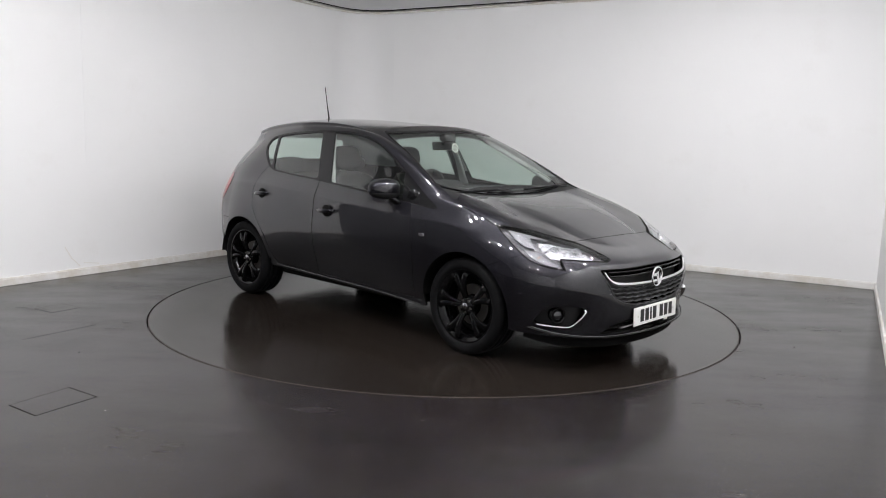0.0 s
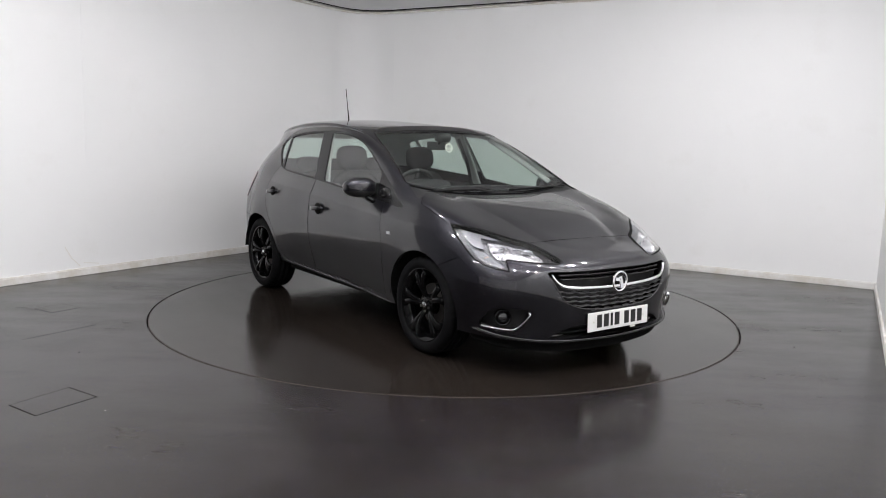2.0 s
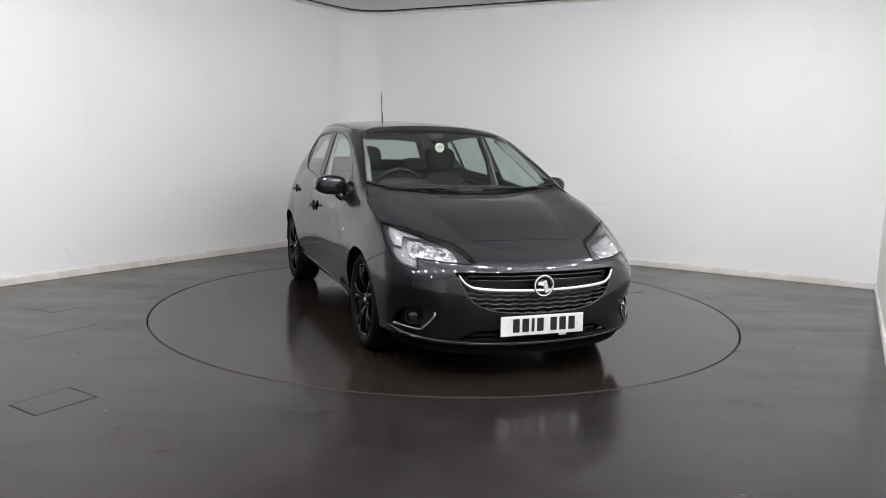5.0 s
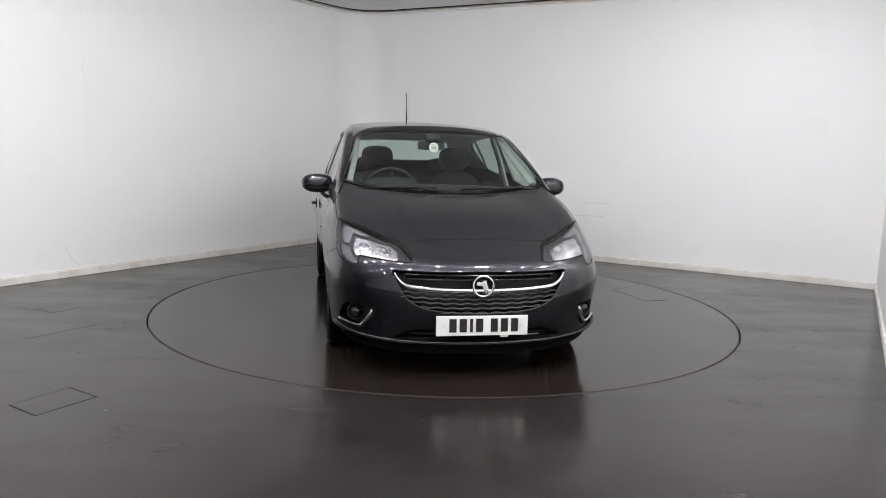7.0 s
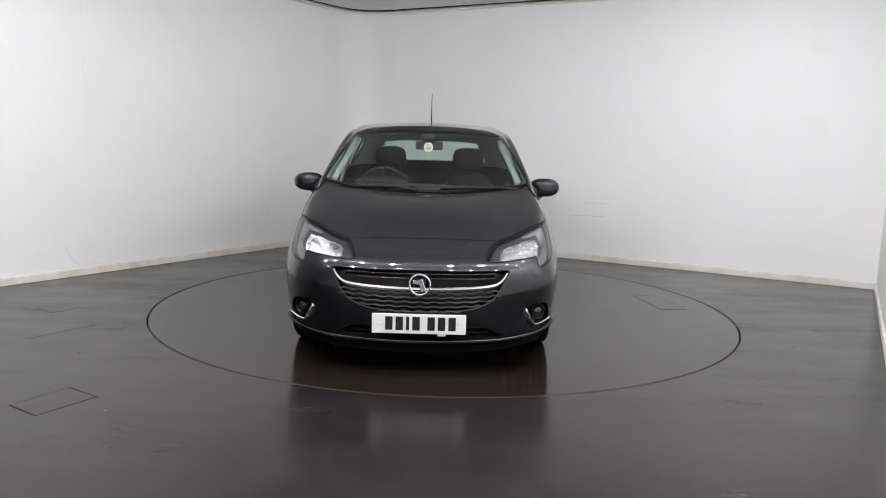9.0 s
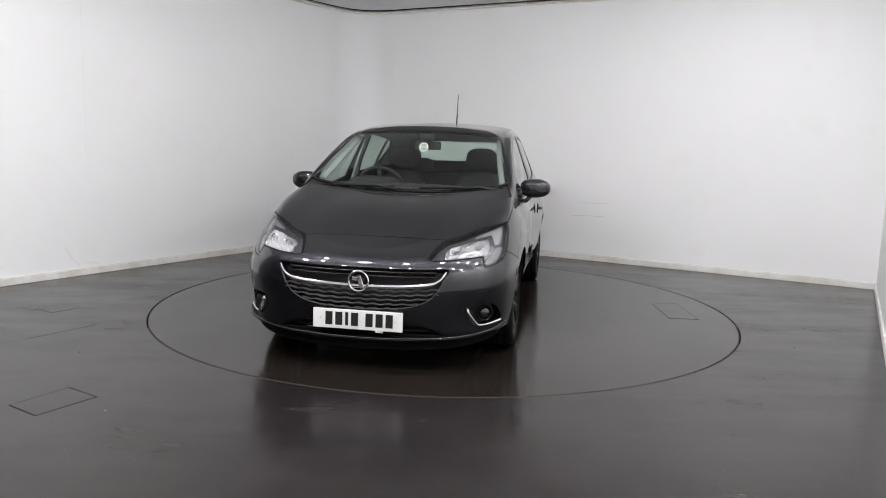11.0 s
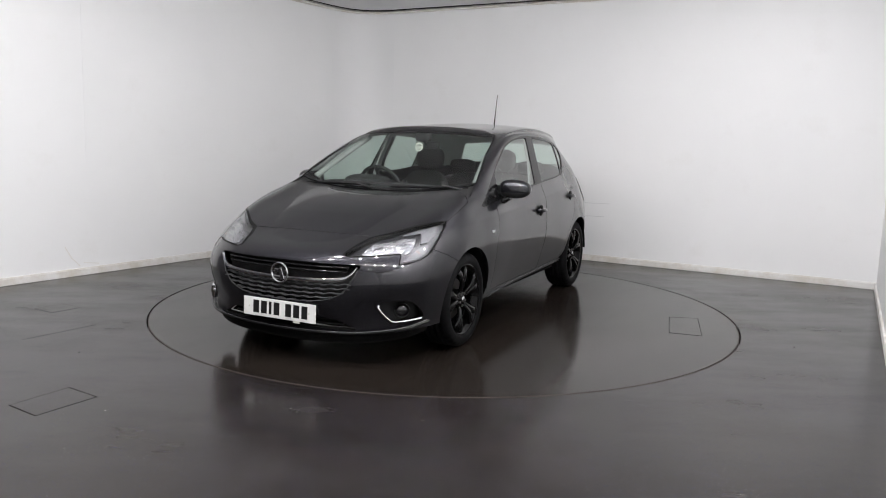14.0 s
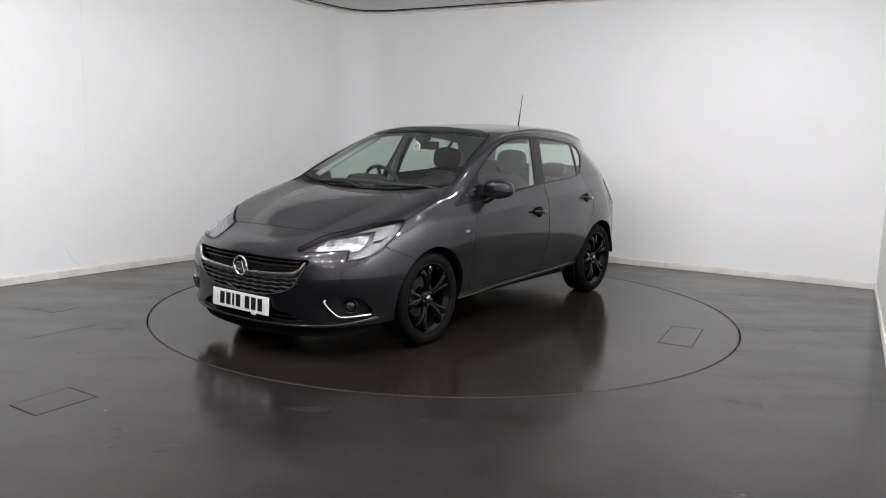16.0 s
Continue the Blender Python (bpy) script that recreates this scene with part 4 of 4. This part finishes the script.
def fog_lamp(car, k, s):
    pod = part("fog_lamp", k.mesh(("fog",), s, -0.050, 0.0), BLACK_PLASTIC, car, "round fog lamp in a black recess with chrome trim", True)
    bm = bmesh.new()
    cyl(bm, .040, .046, .05, (0, 0, -.03), "Z", 32)
    lathe(bm, [(.038, -.008), (.046, -.002), (.048, .004), (.042, .006), (.038, -.008)], 32, "Z")
    at = Matrix.Translation((1.885, .705 * s, .345)) @ Vector((.88, .42 * s, 0)).to_track_quat("Z", "Y").to_matrix().to_4x4()
    body = part("lamp_ring", bm, BLACK_GLOSS, pod, "", True, at)
    bm = bmesh.new()
    blob(bm, (.060, .060, .020), (0, 0, 0), 2.0, 20, 10)
    part("lamp_lens", bm, LAMP_LENS, pod, "silvery fog lamp lens", True, at)
    path = curve_pts([(1.79, .788, .291), (1.85, .748, .284), (1.905, .707, .279), (1.945, .671, .281), (1.972, .648, .306), (1.998, .628, .340), (2.013, .615, .372), (2.008, .620, .390)], 6)
    path = [(p[0] + .004, (p[1] + .003) * s, p[2]) for p in path]
    bm = bmesh.new()
    ribbon(bm, path, (.7, .7 * s, .35), [0.008 + 0.030 * math.sin(math.pi * (i / (len(path) - 1)) ** 1.5) ** 0.7 for i in range(len(path))], 0.013)
    part("chrome_trim", bm, CHROME, pod, "bent chrome trim", True)


def door_mirror(car, s):
    bm = bmesh.new()
    blob(bm, (.150, .225, .138), (0, 0, 0), 2.7, 36, 24)
    for v in bm.verts:
        # deeper towards the door, swept back outside, flat glass side behind
        v.co.x = max(v.co.x, -.036)
        v.co.x -= 0.30 * max(0, v.co.y) ** 1.2
        v.co.z *= 1 - 0.16 * max(0, v.co.y / .11) ** 2
    bmesh.ops.bisect_plane(bm, geom=list(bm.verts) + list(bm.edges) + list(bm.faces), plane_co=(0, 0, -.024), plane_no=(0, 0, 1))
    for f in bm.faces:
        f.material_index = 1 if f.calc_center_median().z < -.024 or f.calc_center_median().x < -.0355 - 0.25 * max(0, f.calc_center_median().y) ** 1.2 else 0
    if s < 0:
        mirrored(bm)
    cap = part("door_mirror", bm, [PAINT, BLACK_PLASTIC], car, "dark grey door mirror with black underside", True, pose(.565, .893 * s, 1.012))
    bm = bmesh.new()
    box(bm, (.004, .125, .080), (-.046, 0, .004), .0015, Matrix.Rotation(radians(16 * s), 4, "Z"))
    part("mirror_glass", bm, CHROME, cap, "mirror glass")
    bm = bmesh.new()
    ribbon(bm, [(.02, -.02 * s, -.055), (.05, -.055 * s, -.085), (.075, -.085 * s, -.105)], (1, 0, .2), 0.06, 0.028)
    part("mirror_arm", bm, BLACK_GLOSS, cap, "black mirror arm", True)
    bm = bmesh.new()
    blob(bm, (.115, .060, .085), (.175, -.105 * s, -.034), 2.4, 20, 12)
    part("mirror_foot", bm, BLACK_GLOSS, cap, "gloss black mirror foot on the door", True)


def door_handle(car, x, y, z, s, rise):
    turn = Matrix.Rotation(radians(-rise), 4, "Y")
    bm = bmesh.new()
    n = 12
    path = [(-.095 + .19 * i / n, (.006 + .030 * math.sin(math.pi * i / n) ** 0.5) * s, 0) for i in range(n + 1)]
    ribbon(bm, path, (0, 0, 1), [.020 + .010 * math.sin(math.pi * i / n) for i in range(n + 1)], .014)
    ob = part("door_handle", bm, PAINT, car, "dark grey pull handle over a black cup", True, pose(x, (y + .018) * s, z) @ turn)
    bm = bmesh.new()
    blob(bm, (.100, .012, .088), (.0, .001 * s, -.002), 2.2, 20, 10)
    part("handle_cup", bm, SHELL_DARK, ob, "dark handle recess", True)
    return ob


def wiper(car, a, b, c):
    bm = bmesh.new()
    tube(bm, [a, ((a[0] + b[0]) / 2 - .004, (a[1] + b[1]) / 2, (a[2] + b[2]) / 2 + .014), b], [.011, .008, .006], 8)
    arm = part("wiper", bm, BLACK_PLASTIC, car, "black windscreen wiper", True)
    bm = bmesh.new()
    ribbon(bm, curve_pts(c, 6), (0, 0, 1), .014, .012)
    part("blade", bm, RUBBER, arm, "rubber wiper blade", True)


def seat(car, x, y):
    bm = bmesh.new()
    blob(bm, (.16, .46, .60), (0, 0, .78), 3.2, 24, 16, Matrix.Rotation(radians(-14), 4, "Y"))
    for e in (-1, 1):
        blob(bm, (.17, .10, .46), (.05, .19 * e, .76), 2.6, 14, 12, Matrix.Rotation(radians(-14), 4, "Y"))
    blob(bm, (.50, .48, .17), (.26, 0, .47), 3.0, 20, 10)
    ob = part("front_seat", bm, SEAT_CLOTH, car, "black cloth front seat with headrest", True, pose(x, y, 0))
    bm = bmesh.new()
    blob(bm, (.115, .275, .195), (-.115, 0, 1.183), 3.0, 22, 14, Matrix.Rotation(radians(-8), 4, "Y"))
    part("headrest", bm, SEAT_CLOTH, ob, "", True)
    for e in (-.07, .07):
        bm = bmesh.new()
        tube(bm, [(-.095, e, 1.03), (-.112, e, 1.14)], .006, 8)
        part("headrest_post", bm, BLACK_PLASTIC, ob, "dark post", True)


def cabin(car):
    for y in (-.345, .345):
        seat(car, -.40, y)
    bm = bmesh.new()
    blob(bm, (.18, 1.22, .56), (-1.20, 0, .76), 4.0, 28, 14, Matrix.Rotation(radians(-14), 4, "Y"))
    blob(bm, (.50, 1.22, .18), (-.95, 0, .50), 4.0, 24, 10)
    bench = part("rear_seat", bm, SEAT_CLOTH, car, "black cloth rear bench seat", True)
    for y in (-.36, .36):
        bm = bmesh.new()
        blob(bm, (.10, .26, .13), (-1.265, y, 1.10), 3.0, 20, 12)
        part("headrest", bm, SEAT_CLOTH, bench, "", True)
    bm = bmesh.new()
    ribbon(bm, curve_pts([(.72, -.70, .925), (.70, -.45, .965), (.69, 0, .97), (.70, .45, .955), (.72, .70, .925)], 8), (1, 0, .12), .52, .10)
    ribbon(bm, [(.52, -.68, .78), (.50, 0, .80), (.52, .68, .78)], (0, 0, 1), .28, .12)
    dash = part("dashboard", bm, DASH, car, "dark grained plastic dashboard", True)
    bm = bmesh.new()
    blob(bm, (.17, .40, .12), (.58, -.34, 1.005), 2.8, 20, 12)
    part("instrument_hood", bm, DASH, dash, "", True)
    # steering wheel on the right-hand side
    at = pose(.375, -.335, .955, 0, -64, 0)
    bm = bmesh.new()
    ring = [(.185 * math.cos(2 * math.pi * i / 40), .185 * math.sin(2 * math.pi * i / 40), 0) for i in range(41)]
    tube(bm, ring, .0155, 10)
    wh = part("steering_wheel", bm, BLACK_PLASTIC, car, "black three-spoke steering wheel", True, at)
    bm = bmesh.new()
    blob(bm, (.15, .14, .05), (0, 0, -.01), 2.6, 18, 10)
    part("airbag_cover", bm, BLACK_PLASTIC, wh, "", True)
    for a in (0, 180, -90):
        bm = bmesh.new()
        c, d = math.cos(radians(a + 90)), math.sin(radians(a + 90))
        ribbon(bm, [(.05 * c, .05 * d, -.008), (.18 * c, .18 * d, 0)], (-d, c, 0), .034, .014)
        part("spoke", bm, BLACK_PLASTIC, wh, "", True)
    bm = bmesh.new()
    box(bm, (.022, .215, .066), (.235, .005, 1.300), .010, Matrix.Rotation(radians(-10), 4, "Y"))
    mir = part("interior_mirror", bm, BLACK_PLASTIC, car, "black interior rear-view mirror", True)
    bm = bmesh.new()
    blob(bm, (.10, .13, .07), (.295, 0, 1.365), 3.0, 16, 10)
    tube(bm, [(.29, 0, 1.36), (.245, 0, 1.315)], .010, 8)
    part("mirror_stem", bm, BLACK_PLASTIC, mir, "", True)
    # round paper tag hanging behind the windscreen
    way = Vector((1.0, 0, .15)).normalized()
    at = Matrix.Translation((.385, .002, 1.290)) @ way.to_track_quat("Z", "Y").to_matrix().to_4x4()
    bm = bmesh.new()
    blob(bm, (.072, .072, .0012), (0, 0, 0), 2.0, 28, 4)
    st = part("sticker", bm, PAPER, car, "round white paper sticker with grey bars", False, at @ Matrix.Translation((0, 0, -.010)))
    for i, w in enumerate((.034, .046, .050, .046, .030)):
        bm = bmesh.new()
        box(bm, (w, .005, .0008), (0, -.020 + i * .010, .0008))
        part("print_bar", bm, SLAT, st)
    # pale pillar linings and door tops inside
    bm = bmesh.new()
    box(bm, (2.9, 1.40, .03), (-.35, 0, .30), .01)
    part("cabin_floor", bm, SHELL_DARK, car)
    for s in (-1, 1):
        bm = bmesh.new()
        box(bm, (1.75, .06, .50), (-.12, .755 * s, .72), .02)
        part("door_card", bm, DASH, car, "dark inner door lining", True)
        bm = bmesh.new()
        ribbon(bm, [(-.20, .755 * s, .95), (-.27, .705 * s, 1.18), (-.335, .64 * s, 1.38)], (1, 0, 0), .12, .025)
        part("pillar_lining", bm, TRIM_GREY, car, "pale grey inner pillar lining", True)
        bm = bmesh.new()
        ribbon(bm, [(-.22, .735 * s, .88), (-.27, .69 * s, 1.16), (-.32, .625 * s, 1.36)], (1, 0, 0), .045, .004)
        part("seat_belt", bm, SEAT_CLOTH, car, "black seat belt", True)
        bm = bmesh.new()
        ribbon(bm, curve_pts([(.80, .672 * s, 1.045), (.52, .618 * s, 1.195), (.18, .570 * s, 1.355)], 6), (.5, .5 * s, 0), .045, .02)
        part("screen_pillar_lining", bm, PILLAR_GREY, car, "grey windscreen pillar lining", True)


def build_car():
    k = cut_skin()
    car = new("car")
    tagged(car, "dark grey five-door hatchback car with black alloy wheels on the turntable", "car")
    part("body", k.mesh(("rest",), 0, 0, 0.012), [PAINT, SHELL_DARK], car, "dark grey metallic body", True)
    part("bonnet", k.mesh(("bonnet",), 0, 0, 0.012), [PAINT, SHELL_DARK], car, "", True)
    part("front_bumper", k.mesh(("bumper",), 0, 0, 0.03), [PAINT, SHELL_DARK], car, "", True)
    part("rear_bumper", k.mesh(("rear_bumper",), 0, 0, 0.012), [PAINT, SHELL_DARK], car, "", True)
    part("tailgate", k.mesh(("tailgate",), 0, 0, 0.012), [PAINT, SHELL_DARK], car, "", True)
    for s in (1, -1):
        part("front_door", k.mesh(("front_door",), s, 0, 0.012), [PAINT, SHELL_DARK], car, "", True)
        part("rear_door", k.mesh(("rear_door",), s, 0, 0.012), [PAINT, SHELL_DARK], car, "", True)
        w = part("side_window_frame", k.mesh(("side_seal",), s, -0.002, 0.014), [BLACK_GLOSS, SHELL_DARK], car, "gloss black window frame and pillars", True)
        for n in ("front_glass", "rear_glass", "quarter_glass"):
            g = part("window_pane", k.mesh((n,), s, -0.006, 0.0), GLASS, w, "green tinted window glass", True)
            g.visible_shadow = False
        part("tail_lamp", k.mesh(("tail_lamp",), s, 0.004, 0.02), [RED_LENS, SHELL_DARK], car, "red tail lamp", True)
        headlight(car, k, s)
        fog_lamp(car, k, s)
        door_mirror(car, s)
        door_handle(car, -.087, .862, .811, s, 4)
        door_handle(car, -.960, .836, .880, s, 5)
        for x in (AXLE_X, -AXLE_X):
            wheel(car, s, x)
            bm = bmesh.new()
            n = 24
            prof = []
            for i in range(n + 1):
                a = math.pi * (0.02 + 0.96 * i / n)
                prof.append((x + .372 * math.cos(a), .305 + .372 * math.sin(a)))
            rows = [[bm.verts.new((px, y * s, pz)) for px, pz in prof] for y in (.55, .835)]
            for i in range(n):
                bm.faces.new((rows[0][i], rows[0][i + 1], rows[1][i + 1], rows[1][i]))
            mid = bm.verts.new((x, .55 * s, .25))
            for i in range(n):
                bm.faces.new((rows[0][i + 1], rows[0][i], mid))
            part("wheel_arch_liner", bm, SHELL_DARK, car, "black wheel arch liner", True)
        # black sill edge
        bm = bmesh.new()
        ribbon(bm, curve_pts([(.85, .780 * s, .250), (.4, .772 * s, .264), (-.3, .772 * s, .280), (-.90, .784 * s, .296)], 6), (0, 0, 1), .020, .03)
        part("sill", bm, BLACK_PLASTIC, car, "black sill edge", True)
        # bright strip painted in for the highlight along the sill's lower edge
        bm = bmesh.new()
        ribbon(bm, curve_pts([(.86, .822 * s, .258), (.4, .793 * s, .273), (-.3, .793 * s, .290), (-.86, .816 * s, .314)], 6), (0, 0, 1), .005, .010)
        part("sill_trim", bm, EDGE_SHINE, car, "thin bright strip standing for the highlight on the sill edge", True)
    screen = part("windscreen", k.mesh(("windscreen",), 0, -0.003, 0), GLASS, car, "green tinted windscreen", True)
    screen.visible_shadow = False
    part("screen_seal", k.mesh(("screen_seal",), 0, -0.001, 0.012), BLACK_GLOSS, screen, "black windscreen border", True)
    rear = part("rear_window", k.mesh(("rear_window",), 0, -0.003, 0), GLASS, car, "green tinted rear window", True)
    rear.visible_shadow = False
    part("rear_seal", k.mesh(("hatch_seal",), 0, -0.001, 0.012), BLACK_GLOSS, rear, "", True)
    part("cowl", k.mesh(("cowl", "cowl_gap"), 0, -0.012, 0.0), BLACK_PLASTIC, car, "black plastic cowl below the windscreen", True)
    # backing behind every gap, and the pale roof lining
    solid = tuple(sorted({l for l in k.label if l not in ("open", "windscreen", "rear_window", "front_glass", "rear_glass", "quarter_glass", "lamp", "lamp_main", "lamp_side", "lamp_turn", "lamp_edge", "grille", "intake", "fog")}))
    bm = k.mesh(solid, 0, -0.013, 0)
    for f in bm.faces:
        f.material_index = 1 if f.calc_center_median().z > 1.08 and f.calc_center_median().x > -1.75 else 0
    part("inner_shell", bm, [SHELL_DARK, TRIM_GREY], car, "dark inner shell with pale roof lining", True)
    # underside and engine bulkhead
    bm = bmesh.new()
    box(bm, (3.6, 1.10, .05), (.08, 0, .235), .02)
    box(bm, (1.6, 1.55, .05), (0, 0, .262), .02)
    part("underbody", bm, SHELL_DARK, car, "black underbody")
    bm = bmesh.new()
    box(bm, (.03, 1.30, .62), (.98, 0, .62), .01)
    part("bulkhead", bm, SHELL_DARK, car)
    grille(car, k)
    number_plate(car)
    # front lip: a black splitter, with a bright strip painted in for lamp reflections
    line = curve_pts([(1.745, -.80, .268), (1.80, -.782, .258), (1.90, -.715, .236), (2.01, -.575, .218), (2.085, -.36, .206), (2.118, 0, .200), (2.085, .36, .206), (2.01, .575, .218), (1.90, .715, .236), (1.80, .782, .258), (1.745, .80, .268)], 8)
    bm = bmesh.new()
    ribbon(bm, line, (0, 0, 1), .016, .045)
    lip = part("front_lip", bm, BLACK_GLOSS, car, "gloss black front lip", True)
    bm = bmesh.new()
    ribbon(bm, [(p[0] - .05, p[1] * .96, p[2] - .038) for p in line], (-.3, 0, 1), .075, .02)
    part("lip_skirt", bm, SHELL_DARK, lip, "black lip skirt", True)
    bm = bmesh.new()
    ribbon(bm, [(p[0] + .020, p[1] * 1.012, p[2] + .009) for p in line], (0, 0, 1), .005, .006)
    part("lip_edge", bm, EDGE_SHINE, lip, "thin bright strip standing for the lamp glints on the lip", True)
    # aerial
    bm = bmesh.new()
    blob(bm, (.075, .045, .030), (-1.180, 0, 1.494), 2.2, 18, 10)
    aer = part("aerial", bm, BLACK_PLASTIC, car, "thin black roof aerial", True)
    bm = bmesh.new()
    tube(bm, [(-1.182, 0, 1.50), (-1.203, 0, 1.600)], [.0075, .005], 8)
    tube(bm, [(-1.203, 0, 1.598), (-1.241, 0, 1.788)], [.004, .0032], 8)
    part("mast", bm, BLACK_PLASTIC, aer, "", True)
    wiper(car, (.985, -.06, .992), (.975, -.30, 1.006), [(.985, -.64, 1.004), (.985, -.40, 1.010), (.972, -.08, 1.012)])
    wiper(car, (.965, .655, 1.012), (.968, .40, 1.014), [(.945, .69, 1.026), (.968, .40, 1.016), (.985, .10, 1.006)])
    for s in (-1, 1):
        bm = bmesh.new()
        box(bm, (.044, .008, .022), (.908, .878 * s, .735), .003)
        part("side_repeater" if s < 0 else "side_badge", bm, SATIN, car, "small bright side marker")
        if s > 0:
            bm = bmesh.new()
            box(bm, (.036, .005, .008), (.915, .876, .695), .002)
            part("badge_strip", bm, SATIN, car, "small bright badge strip")
    cabin(car)
    return car


LAMP_HOUSING = mat("dark_grey_lamp_housing", (0.055, 0.055, 0.06), 0.3, 0.6)
LAMP_SILVER = mat("silvered_lamp_plastic", (0.12, 0.12, 0.13), 0.42, 0.4)
LAMP_CHROME = mat("lamp_reflector_chrome", (0.46, 0.46, 0.48), 0.24, 1.0)
PILLAR_GREY = mat("grey_pillar_plastic", (0.20, 0.205, 0.20), 0.7)
SLAT = mat("grey_plastic_slat", (0.055, 0.055, 0.058), 0.35)
# bright metal that paints the highlights on the sill and lip edges
EDGE_SHINE = mat("edge_highlight", (0.16, 0.16, 0.165), 0.25, 0.8)
LAMP_LENS = mat("silvery_lamp_lens", (0.05, 0.05, 0.053), 0.12, 0.7, 0.6)
CAR = build_car()


# ---- what moves ----
def heading(t):
    return -43.341 - 5.00840 * t - 0.0213849 * t * t + 0.000707848 * t ** 3


def motions():
    times = [i * 1.0 for i in range(17)]
    off = Vector((-0.161, -0.171, 0))
    walk(TABLE, [(t, pose(DISC_AT[0], DISC_AT[1], 0, 0, 0, heading(t))) for t in times])
    walk(CAR, [(t, pose(AXIS[0], AXIS[1], 0, 0, 0, heading(t)) @ Matrix.Translation(off)) for t in times])


motions()
